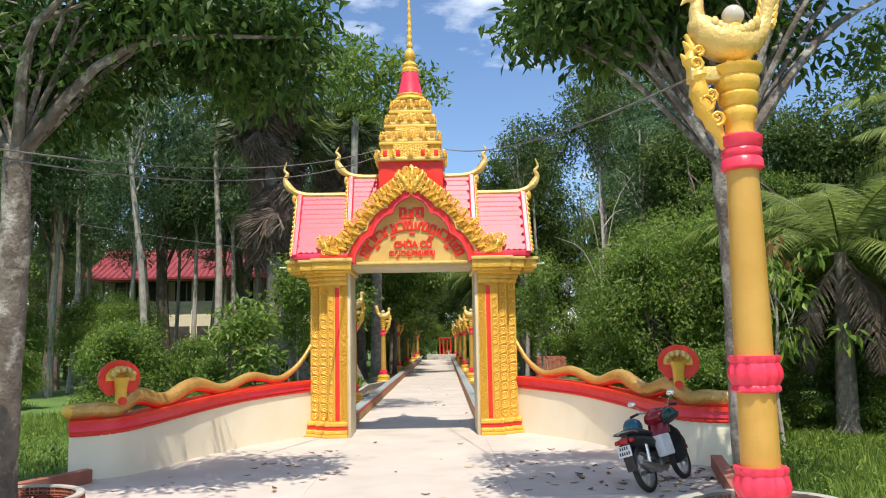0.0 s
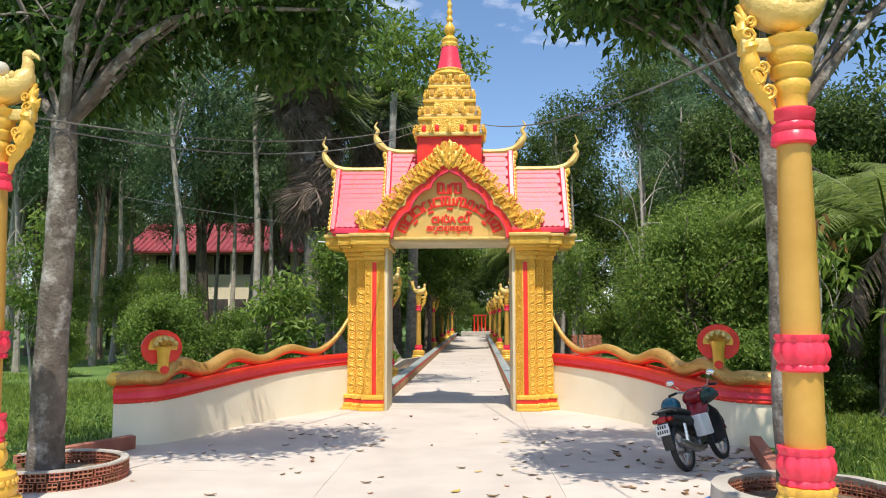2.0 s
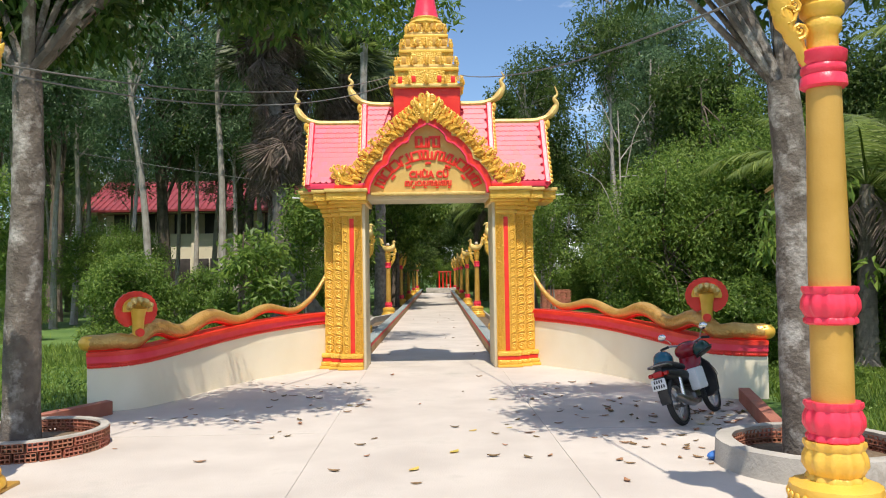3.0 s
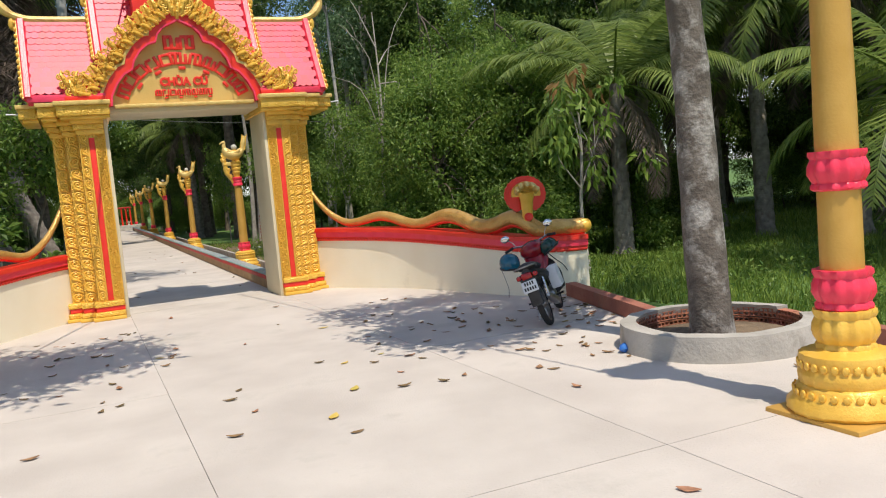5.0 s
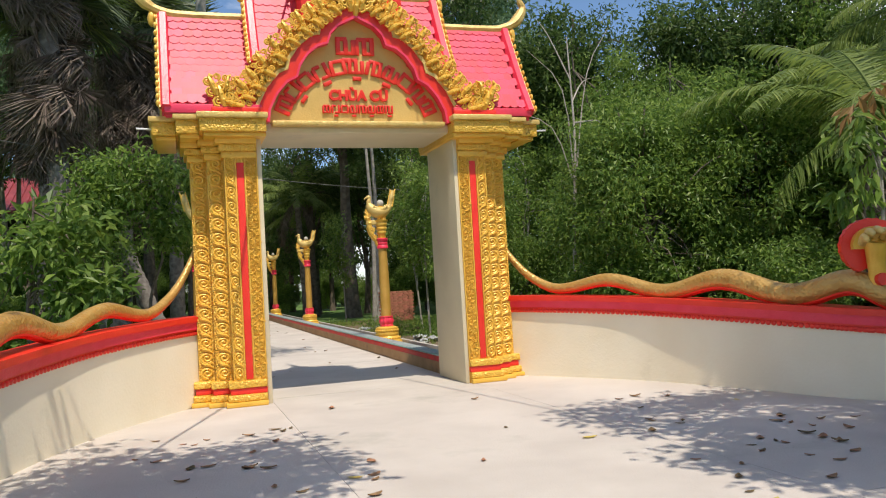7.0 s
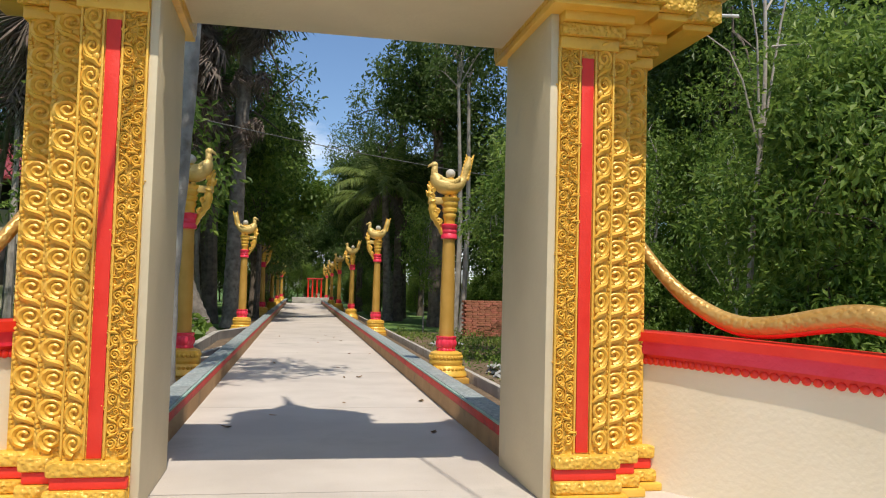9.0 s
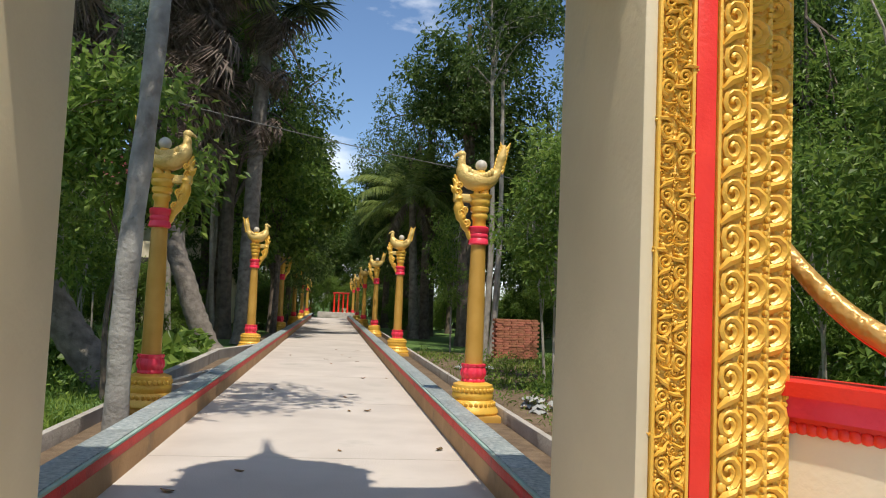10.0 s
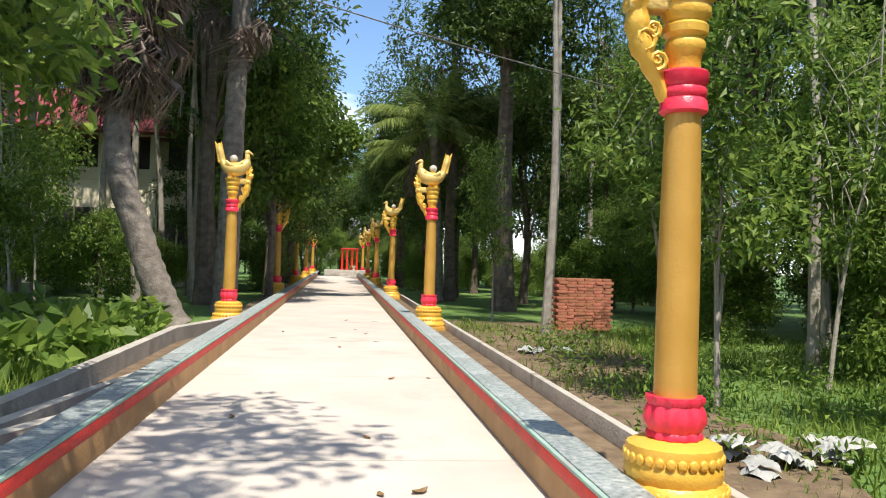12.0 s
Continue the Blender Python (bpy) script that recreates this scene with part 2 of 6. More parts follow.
GLOBE = mat("opal_globe", (0.66, 0.63, 0.54), (0.72, 0.69, 0.60), 5, 0.2, 0, 0.03, 40, see=0.3)
ROOF_RED = mat("red_metal_roof", (0.20, 0.028, 0.032), (0.29, 0.045, 0.05), 1.2, 0.5, 0, 0.2, 10, dirt=(0.28, 0.05, 0.05), dirt_at=0.55)
HOUSE_WALL = mat("cream_house_wall", (0.70, 0.63, 0.46), (0.78, 0.71, 0.54), 0.8, 0.7, 0, 0.15, 20, dirt=(0.5, 0.44, 0.33), dirt_at=0.6)
DARK_ROOM = mat("dark_window_wood", (0.03, 0.026, 0.024), (0.06, 0.05, 0.045), 3, 0.5, 0, 0.2, 20)
CABLE = mat("cable_sheath", (0.10, 0.10, 0.095), (0.2, 0.195, 0.18), 8, 0.6, 0, 0.1, 60)
RAG = mat("pale_plastic_sheet", (0.30, 0.31, 0.30), (0.46, 0.47, 0.45), 7, 0.5, 0, 0.4, 25, dirt=(0.26, 0.24, 0.2), dirt_scale=4, dirt_at=0.56)

# ---- mesh tools ----


class Shape:
    """Collects vertices and faces of one mesh."""

    def __init__(self):
        self.v, self.f = [], []

    def add(self, verts, faces):
        o = len(self.v)
        self.v.extend(tuple(p) for p in verts)
        self.f.extend(tuple(i + o for i in f) for f in faces)
        return self

    def box(self, x0, x1, y0, y1, z0, z1, b=0.0):
        if b <= 0:
            vs = [(x, y, z) for z in (z0, z1) for y in (y0, y1) for x in (x0, x1)]
            return self.add(vs, [(0, 2, 3, 1), (4, 5, 7, 6), (0, 1, 5, 4), (2, 6, 7, 3), (0, 4, 6, 2), (1, 3, 7, 5)])
        bm = bmesh.new()
        bmesh.ops.create_cube(bm, size=1)
        for q in bm.verts:
            q.co = ((x0 + x1) / 2 + q.co.x * (x1 - x0), (y0 + y1) / 2 + q.co.y * (y1 - y0), (z0 + z1) / 2 + q.co.z * (z1 - z0))
        bmesh.ops.bevel(bm, geom=bm.edges[:], offset=b, segments=2, affect="EDGES", profile=0.5)
        bm.verts.index_update()
        self.add([q.co for q in bm.verts], [[q.index for q in f.verts] for f in bm.faces])
        bm.free()
        return self

    def lathe(self, prof, seg=24, at=(0, 0, 0), lobes=0, depth=0.0, flat=1.0):
        vs, fs = [], []
        for r, z in prof:
            for i in range(seg):
                a = 2 * math.pi * i / seg
                k = 1 + depth * math.cos(lobes * a) if lobes else 1
                vs.append((at[0] + r * k * math.cos(a), at[1] + r * k * math.sin(a) * flat, at[2] + z))
        for j in range(len(prof) - 1):
            for i in range(seg):
                k = (i + 1) % seg
                fs.append((j * seg + i, j * seg + k, (j + 1) * seg + k, (j + 1) * seg + i))
        fs.append(tuple(range(seg - 1, -1, -1)))
        fs.append(tuple((len(prof) - 1) * seg + i for i in range(seg)))
        return self.add(vs, fs)

    def tube(self, pts, rads, seg=10, squash=1.0):
        pts = [Vector(p) for p in pts]
        n = len(pts)
        if not hasattr(rads, "__len__"):
            rads = [rads] * n
        vs, fs = [], []
        side = None
        for i, p in enumerate(pts):
            d = (pts[min(i + 1, n - 1)] - pts[max(i - 1, 0)]).normalized()
            if side is None:
                side = d.cross(Vector((0, 0, 1)) if abs(d.z) < 0.9 else Vector((1, 0, 0))).normalized()
            else:
                side = (side - d * side.dot(d)).normalized()
            up = side.cross(d)
            for k in range(seg):
                a = 2 * math.pi * k / seg
                vs.append(p + (side * math.cos(a) + up * math.sin(a) * squash) * rads[i])
        for i in range(n - 1):
            for k in range(seg):
                q = (k + 1) % seg
                fs.append((i * seg + k, i * seg + q, (i + 1) * seg + q, (i + 1) * seg + k))
        fs.append(tuple(range(seg - 1, -1, -1)))
        fs.append(tuple((n - 1) * seg + k for k in range(seg)))
        return self.add(vs, fs)

    def ball(self, c, r, seg=16, rings=10):
        if not hasattr(r, "__len__"):
            r = (r, r, r)
        vs = [(c[0], c[1], c[2] - r[2])]
        for j in range(1, rings):
            t = math.pi * j / rings
            for i in range(seg):
                a = 2 * math.pi * i / seg
                vs.append((c[0] + r[0] * math.sin(t) * math.cos(a), c[1] + r[1] * math.sin(t) * math.sin(a), c[2] - r[2] * math.cos(t)))
        vs.append((c[0], c[1], c[2] + r[2]))
        fs = [(0, 1 + (i + 1) % seg, 1 + i) for i in range(seg)]
        for j in range(rings - 2):
            for i in range(seg):
                k = (i + 1) % seg
                fs.append((1 + j * seg + i, 1 + j * seg + k, 1 + (j + 1) * seg + k, 1 + (j + 1) * seg + i))
        o = 1 + (rings - 2) * seg
        fs += [(o + i, o + (i + 1) % seg, len(vs) - 1) for i in range(seg)]
        return self.add(vs, fs)

    def slab(self, outline, y0, y1):
        """An outline in x and z, drawn out from y0 to y1."""
        n = len(outline)
        vs = [(x, y0, z) for x, z in outline] + [(x, y1, z) for x, z in outline]
        fs = [tuple(range(n)), tuple(range(2 * n - 1, n - 1, -1))]
        fs += [(i, i + n, (i + 1) % n + n, (i + 1) % n) for i in range(n)]
        return self.add(vs, fs)

    def plate(self, outline, z0, z1):
        """An outline in x and y, drawn up from z0 to z1."""
        n = len(outline)
        vs = [(x, y, z0) for x, y in outline] + [(x, y, z1) for x, y in outline]
        fs = [tuple(range(n - 1, -1, -1)), tuple(range(n, 2 * n))]
        fs += [(i, (i + 1) % n, (i + 1) % n + n, i + n) for i in range(n)]
        return self.add(vs, fs)

    def ribbon(self, rows):
        """A skin over rows of points, closed across each row."""
        m = len(rows[0])
        vs = [p for r in rows for p in r]
        fs = []
        for i in range(len(rows) - 1):
            for k in range(m):
                q = (k + 1) % m
                fs.append((i * m + k, i * m + q, (i + 1) * m + q, (i + 1) * m + k))
        fs.append(tuple(range(m - 1, -1, -1)))
        fs.append(tuple((len(rows) - 1) * m + k for k in range(m)))
        return self.add(vs, fs)

    def mesh(self, name, material, smooth=40):
        me = bpy.data.meshes.new(name)
        me.from_pydata(self.v, [], self.f)
        bm = bmesh.new()
        bm.from_mesh(me)
        bmesh.ops.recalc_face_normals(bm, faces=bm.faces[:])
        if smooth:
            lim = radians(smooth)
            for f in bm.faces:
                f.smooth = True
            for e in bm.edges:
                if len(e.link_faces) == 2 and e.calc_face_angle(0) > lim:
                    e.smooth = False
        bm.to_mesh(me)
        bm.free()
        me.materials.append(material)
        return me


def part(name, shape, material, parent, label="", at=None, smooth=40):
    """Links a shape (or a shared mesh) as one mesh object under a thing or a part."""
    me = shape if isinstance(shape, bpy.types.Mesh) else shape.mesh(name, material, smooth)
    ob = new(name, me)
    ob.parent = parent
    if at is not None:
        ob.matrix_local = at
    return tagged(ob, label)


def thing(name, label, category, at=None, group="", kind=""):
    ob = new(name)
    ob.empty_display_size = 0.1
    if at is not None:
        ob.matrix_world = at
    return tagged(ob, label, category, group, kind)


def single(name, shape, material, label, category, at=None, group="", kind="", smooth=40):
    me = shape if isinstance(shape, bpy.types.Mesh) else shape.mesh(name, material, smooth)
    ob = new(name, me)
    if at is not None:
        ob.matrix_world = at
    return tagged(ob, label, category, group, kind)


def fast_mesh(name, verts, faces, material, smooth=False):
    """A mesh from arrays of vertices and of equally long faces."""
    verts, faces = np.asarray(verts, np.float32), np.asarray(faces, np.int32)
    me = bpy.data.meshes.new(name)
    k = faces.shape[1]
    me.vertices.add(len(verts))
    me.vertices.foreach_set("co", verts.ravel())
    me.loops.add(faces.size)
    me.loops.foreach_set("vertex_index", faces.ravel())
    me.polygons.add(len(faces))
    me.polygons.foreach_set("loop_start", np.arange(0, faces.size, k, dtype=np.int32))
    me.update(calc_edges=True)
    me.polygons.foreach_set("use_smooth", np.full(len(faces), smooth))
    me.materials.append(material)
    return me


def spline(pts, n):
    """n points on a smooth curve through pts."""
    p = [Vector(q) for q in pts]
    p = [p[0] * 2 - p[1]] + p + [p[-1] * 2 - p[-2]]
    out = []
    for i in range(n):
        u = i / (n - 1) * (len(p) - 3)
        k = min(int(u), len(p) - 4)
        t = u - k
        a, b, c, d = p[k:k + 4]
        out.append(0.5 * ((2 * b) + (c - a) * t + (2 * a - 5 * b + 4 * c - d) * t * t + (3 * b - a - 3 * c + d) * t ** 3))
    return out

# ---- ground, yard, path ----
ground = Shape()
G = 64
gx = [math.copysign(abs(u) ** 2.2, u) * 420 for u in np.linspace(-1, 1, G)]
gv, gf = [], []
for j in range(G):
    for i in range(G):
        x, y = gx[i], gx[j] + 20
        z = -0.07 + 0.05 * noise.noise((x * 0.3, y * 0.3, 0)) - 0.02
        gv.append((x, y, z))
for j in range(G - 1):
    for i in range(G - 1):
        gf.append((j * G + i, j * G + i + 1, (j + 1) * G + i + 1, (j + 1) * G + i))
ground.add(gv, gf)
single("ground", ground, LAWN, "green grassy earth ground stretching under the trees", "ground", kind="structure")

yard = thing("pavement", "pale worn concrete yard before the gate, with joints", "pavement", kind="structure")
part("joint_bed", Shape().plate([(-4.32, -7), (4.02, -7), (4.02, 6.2), (3.5, 8.2), (4.2, 10.9), (3.55, 12), (3.0, 14), (2.1, 15.4), (-2.1, 15.4), (-3.0, 14), (-3.6, 12), (-4.2, 10.8), (-4.6, 9.2)], -0.2, -0.012), JOINT, yard, "dark dusty joints")


def slab_piece(outline):
    """A concrete slab, a hair inside its outline."""
    c = sum((Vector((*p, 0)) for p in outline), Vector()) / len(outline)
    pts = []
    for p in outline:
        d = Vector((*p, 0)) - c
        q = c + d * (1 - 0.003 / max(d.length, 0.1) * 1.5)
        pts.append((q.x, q.y))
    part("slab", Shape().plate(pts, -0.1, 0.0), CONCRETE, yard, smooth=0)


JL, JR = -1.17, 1.28
rows_y = [-7, -2.4, 1.5, 5.4, 9.1]
for a, b in zip(rows_y[:-2], rows_y[1:-1]):
    for x0, x1 in ((-4.3, JL), (JL, JR), (JR, 4.0)):
        slab_piece([(x0, a), (x1, a), (x1, b), (x0, b)])
slab_piece([(-4.3, 5.4), (JL, 5.4), (JL, 9.1), (-4.58, 9.1)])
slab_piece([(JL, 5.4), (JR, 5.4), (JR, 15.35), (JL, 15.35)])
slab_piece([(JR, 5.4), (4.0, 5.4), (4.0, 6.2), (3.48, 8.2), (3.66, 9.1), (JR, 9.1)])
slab_piece([(-4.58, 9.1), (JL, 9.1), (JL, 15.35), (-2.1, 15.35), (-3.0, 14), (-3.6, 12), (-4.2, 10.8)])
slab_piece([(JR, 9.1), (3.66, 9.1), (4.18, 10.9), (3.55, 12), (3.0, 14), (2.1, 15.35), (JR, 15.35)])

PL, PR = -1.33, 1.24
path = thing("road", "pale concrete path running straight between kerbs", "path", kind="structure")
part("joint_bed", Shape().box(PL - 0.02, PR + 0.02, 15.35, 72, -0.2, -0.012), JOINT, path)
y = 15.35
while y < 72:
    part("slab", Shape().box(PL - 0.01, PR + 0.01, y + 0.006, y + 3.594, -0.1, 0.0), CONCRETE, path, smooth=0)
    y += 3.6


def kerb(x_in, side, label):
    k = thing("kerb", label, "kerb", kind="structure")
    s = side
    xo = x_in + s * 0.22
    part("kerb_body", Shape().box(min(x_in, xo), max(x_in, xo), 16.14, 70.6, -0.15, 0.165, 0.006), KERB_BROWN, k)
    part("red_band", Shape().box(min(x_in - s * 0.004, xo), max(x_in - s * 0.004, xo), 16.14, 70.6, 0.165, 0.24, 0.004), RED_WORN, k, "worn red painted band")
    part("mint_edge", Shape().box(min(x_in - s * 0.008, x_in + s * 0.02), max(x_in - s * 0.008, x_in + s * 0.02), 16.14, 70.6, 0.243, 0.264, 0.005), MINT, k, "mint green painted edge")
    me = Shape().box(min(s * 0.022, s * 0.225), max(s * 0.022, s * 0.225), 0.001, 1.199, 0.24, 0.268, 0.004).mesh("coping", KERB_TOP)
    yy = 16.14
    while yy < 82.9:
        part("coping", me, None, k, at=pose(x_in, yy, random.uniform(-0.002, 0.002)))
        yy += 1.2
    return k


kerb(PL, -1, "low kerb with red band and grey green stone top")
kerb(PR, 1, "low kerb with red band and grey green stone top")
# dirt strips and low outer edging beside the kerbs
single("ground_strip", Shape().box(PR + 0.22, PR + 0.82, 16.4, 70.6, -0.2, 0.03), SOIL, "bare brown soil strip beside the kerb", "soil", kind="structure")
single("ground_strip", Shape().box(PL - 0.82, PL - 0.22, 16.4, 70.6, -0.2, 0.03), SOIL, "bare brown soil strip beside the kerb", "soil", kind="structure")
single("outer_kerb", Shape().box(PR + 0.76, PR + 0.83, 16.4, 70.6, -0.2, 0.17, 0.008), CEMENT, "narrow grey cement edging along the soil strip", "edging", kind="structure")
single("outer_kerb", Shape().box(PL - 0.83, PL - 0.76, 16.4, 21.8, -0.2, 0.17, 0.008), CEMENT, "narrow grey cement edging along the soil strip", "edging", kind="structure")
for pts, hh in (([(PL - 0.23, 31.2), (PL - 0.31, 31.5), (PL - 0.9, 29.2), (PL - 0.88, 22.0), (PL - 0.76, 22.0), (PL - 0.78, 29.0)], 0.22),
                ([(PL - 0.23, 25.6), (PL - 0.23, 25.2), (PL - 0.62, 22.1), (PL - 0.74, 22.1)], 0.2),
                ([(PL - 0.23, 23.3), (PL - 0.23, 23.0), (PL - 0.62, 21.9), (PL - 0.72, 21.98)], 0.19)):
    single("outer_kerb", Shape().plate(pts, -0.2, hh), CEMENT, "low grey cement edging slanting off the kerb", "edging", kind="structure")
single("ground_patch", Shape().plate([(PR + 0.84, 17.0), (2.9, 18.2), (3.5, 20.0), (3.1, 21.6), (3.7, 23.2), (3.2, 25.6), (4.3, 28.0), (5.2, 31.5), (4.6, 35.0), (PR + 0.84, 35.0)], -0.2, -0.035), SOIL, "bare brown soil patch beside the cement edging", "soil", kind="structure")
for pts in ([(4.06, 10.76), (4.2, 10.74), (3.52, 8.0), (3.38, 8.02)], [(-4.22, 10.72), (-4.1, 10.6), (-4.76, 9.1), (-4.9, 9.16)], [(4.02, 6.4), (4.16, 6.4), (4.16, -6.5), (4.02, -6.5)], [(-4.32, 7.7), (-4.46, 7.7), (-4.46, -6.5), (-4.32, -6.5)]):
    single("edging", Shape().plate(pts, -0.15, 0.17), EDGING, "red brown brick edging along the concrete yard", "edging", kind="structure")

# ---- the gate ----
Y0, Y1 = 15.0, 16.05
YM = (Y0 + Y1) / 2
gate = thing("temple_gate", "pink and gold temple gate with carved pillars and a spire", "gate", pose(0, 0, 0))


def spiral(r0, turns, n, rad, ry=0.0, flip=1):
    pts = []
    for i in range(n):
        u = i / (n - 1)
        a = -math.pi / 2 + turns * 2 * math.pi * u
        r = r0 * (1 - 0.82 * u)
        pts.append((flip * r * math.cos(a), ry - 0.006 * u, r * math.sin(a)))
    return pts, [rad * (1.0 - 0.45 * i / (n - 1)) for i in range(n)]


def scroll_mesh():
    """One carved scroll: a spiral, the leaf that joins it and three buds."""
    s = Shape()
    p, r = spiral(0.066, 1.7, 17, 0.019)
    s.tube(p, r, 5)
    s.tube([(-0.055, 0, 0.055), (-0.02, -0.012, 0.085), (0.03, -0.012, 0.1), (0.066, 0, 0.13)], [0.008, 0.019, 0.016, 0.005], 5)
    s.ball((-0.028, -0.002, 0.115), (0.026, 0.014, 0.026), 7, 5)
    for q in ((0.066, 0, 0.075), (0.062, 0, 0.045), (0.07, 0, 0.1)):
        s.ball(q, 0.0125, 6, 4)
    return s.mesh("scroll", GOLD)


def vine_mesh():
    """A small twining pair of curls for the narrow strip."""
    s = Shape()
    for f, dz in ((1, 0.0), (-1, 0.085)):
        p, r = spiral(0.036, 1.4, 11, 0.0085, flip=f)
        s.tube([(q[0] + f * 0.04, q[1], q[2] + dz) for q in p], r, 4)
        s.tube([(f * 0.075, 0, dz - 0.035), (f * 0.01, -0.008, dz - 0.05), (-f * 0.06, 0, dz - 0.03), (-f * 0.075, 0, dz + 0.02)], [0.006, 0.011, 0.009, 0.004], 4)
        for q in ((-f * 0.055, dz + 0.0), (-f * 0.035, dz - 0.008), (f * 0.07, dz + 0.042)):
            s.ball((q[0], 0, q[1]), 0.012, 6, 4)
    return s.mesh("vine", GOLD)


SCROLL, VINE = scroll_mesh(), vine_mesh()
STEP = 0.15
for s in (-1, 1):
    def bx(a, b, y0, y1, z0, z1, bev=0.0):
        return Shape().box(min(s * a, s * b), max(s * a, s * b), y0, y1, z0, z1, bev)
    pil = part("pillar", bx(1.23, 1.60, Y0, Y1, 0, 3.14), GOLD_CARVED, gate, "carved gold pillar with red stripe")
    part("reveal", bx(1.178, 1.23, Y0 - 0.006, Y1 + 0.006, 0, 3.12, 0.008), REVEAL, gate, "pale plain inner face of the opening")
    part("stepped_pilaster", bx(1.60, 1.785, Y0 + STEP, Y1 - STEP, 0, 3.14), GOLD_CARVED, gate)
    part("stepped_pilaster", bx(1.785, 1.97, Y0 + 2 * STEP, Y1 - 2 * STEP, 0, 3.14), GOLD_CARVED, gate)
    part("red_stripe", bx(1.385, 1.465, Y0 - 0.012, Y0 + 0.002, 0.30, 2.78, 0.004), RED, gate, "plain red stripe")
    for e in (1.238, 1.372, 1.478, 1.596):
        part("rib", bx(e - 0.007, e + 0.007, Y0 - 0.02, Y0 + 0.01, 0.30, 2.86, 0.004), GOLD, gate)
    # carved pieces
    z = 0.38
    while z < 2.9:
        for cx, cy in ((1.535, Y0 - 0.004), (1.69, Y0 + STEP - 0.004), (1.875, Y0 + 2 * STEP - 0.004)):
            part("scroll", SCROLL, None, pil, at=pose(s * cx, cy, z) @ Matrix.Diagonal((s * (0.78 if cx < 1.6 else 1.15), 1.15, 1.0, 1)))
        z += 0.172
    z = 0.34
    k = 0
    while z < 2.84:
        for c, col in enumerate((1.274, 1.338)):
            flip = 1 if (k + c) % 2 else -1
            part("vine", SCROLL if (k + c) % 3 else VINE, None, pil, at=pose(s * col, Y0 - 0.006, z + 0.045 * c, 0, random.uniform(-30, 30), 0) @ Matrix.Diagonal((flip * 0.44, 0.85, 0.5, 1)))
        z += 0.082
        k += 1
    # plinth: three layers that follow the steps
    for z0, z1, out, m, bev in ((0.0, 0.055, 0.10, GOLD, 0.012), (0.055, 0.135, 0.075, GOLD_CARVED, 0.02), (0.135, 0.205, 0.045, RED, 0.012), (0.205, 0.29, 0.065, GOLD_CARVED, 0.018)):
        for i, (a, b) in enumerate(((1.236, 1.60), (1.60, 1.785), (1.785, 1.97))):
            part("plinth_course", bx(a, b + out, Y0 + i * STEP - out, Y1 - i * STEP + out, z0, z1 - 0.001 * i, bev), m, gate)
    # capital steps and cornice
    for z0, z1, out, m in ((2.83, 2.91, 0.03, GOLD), (2.91, 2.99, 0.06, GOLD_CARVED), (2.99, 3.10, 0.10, GOLD)):
        for i, (a, b) in enumerate(((1.236, 1.60), (1.60, 1.785), (1.785, 1.97))):
            part("capital_course", bx(a, b + out, Y0 + i * STEP - out, Y1 - i * STEP + out, z0, z1 - 0.001 * i, 0.012), m, gate)
    for i, (a, b, yy) in enumerate(((1.13, 1.86, Y0 - 0.25), (1.86, 2.11, Y0 - 0.13), (2.11, 2.37, Y0 + 0.02))):
        part("cornice", bx(a, b, yy, Y1 + Y0 - yy, 3.10, 3.25, 0.012), GOLD_CARVED, gate, "carved gold cornice")
        part("cornice_lip", bx(a - 0.02 * (i == 0), b + 0.03, yy - 0.04, Y1 + Y0 - yy + 0.04, 3.25, 3.315 - 0.002 * i, 0.012), GOLD_PALE, gate)
        part("cornice_foot", bx(a, b - 0.04, yy + 0.05, Y1 + Y0 - yy - 0.05, 3.05, 3.099, 0.01), GOLD, gate)

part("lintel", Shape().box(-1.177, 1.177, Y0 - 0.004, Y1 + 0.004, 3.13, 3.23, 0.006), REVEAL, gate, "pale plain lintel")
part("lintel_lip", Shape().box(-1.05, 1.05, Y0 - 0.16, Y0 - 0.01, 3.19, 3.245, 0.015), GOLD_PALE, gate)
part("gate_core", Shape().box(-2.1, 2.1, Y0 + 0.16, Y1 - 0.16, 3.225, 3.60), TYMP, gate)

# the gable: tympanum, cusped red band, gold flames
GABLE = 0.9  # height of the gable over its springing at 3.23
ARCH = [(x, 3.23 + (z - 3.23) * GABLE) for x, z in ((1.09, 3.23), (1.07, 3.40), (0.98, 3.60), (0.86, 3.76), (0.74, 3.83), (0.70, 3.98), (0.60, 4.14), (0.48, 4.25), (0.36, 4.29), (0.32, 4.42), (0.22, 4.54), (0.11, 4.60), (0.0, 4.66))]


def arch_line(grow):
    """Half of the arch, moved outwards by grow."""
    out = []
    for i, (x, z) in enumerate(ARCH):
        a, b = ARCH[max(i - 1, 0)], ARCH[min(i + 1, len(ARCH) - 1)]
        d = Vector((b[0] - a[0], b[1] - a[1])).normalized()
        n = Vector((d.y, -d.x))
        out.append((max(x + n.x * grow, 0.0) if i < len(ARCH) - 1 else 0.0, z + (n.y * grow if i < len(ARCH) - 1 else grow * 1.2)))
    return out


inner, mid, outer = arch_line(0.0), arch_line(0.14), arch_line(0.165)
full = [(x, z) for x, z in inner] + [(-x, z) for x, z in reversed(inner[:-1])]
part("tympanum", Shape().slab(full, Y0 + 0.02, Y0 + 0.3), TYMP, gate, "sand gold panel with raised red lettering")


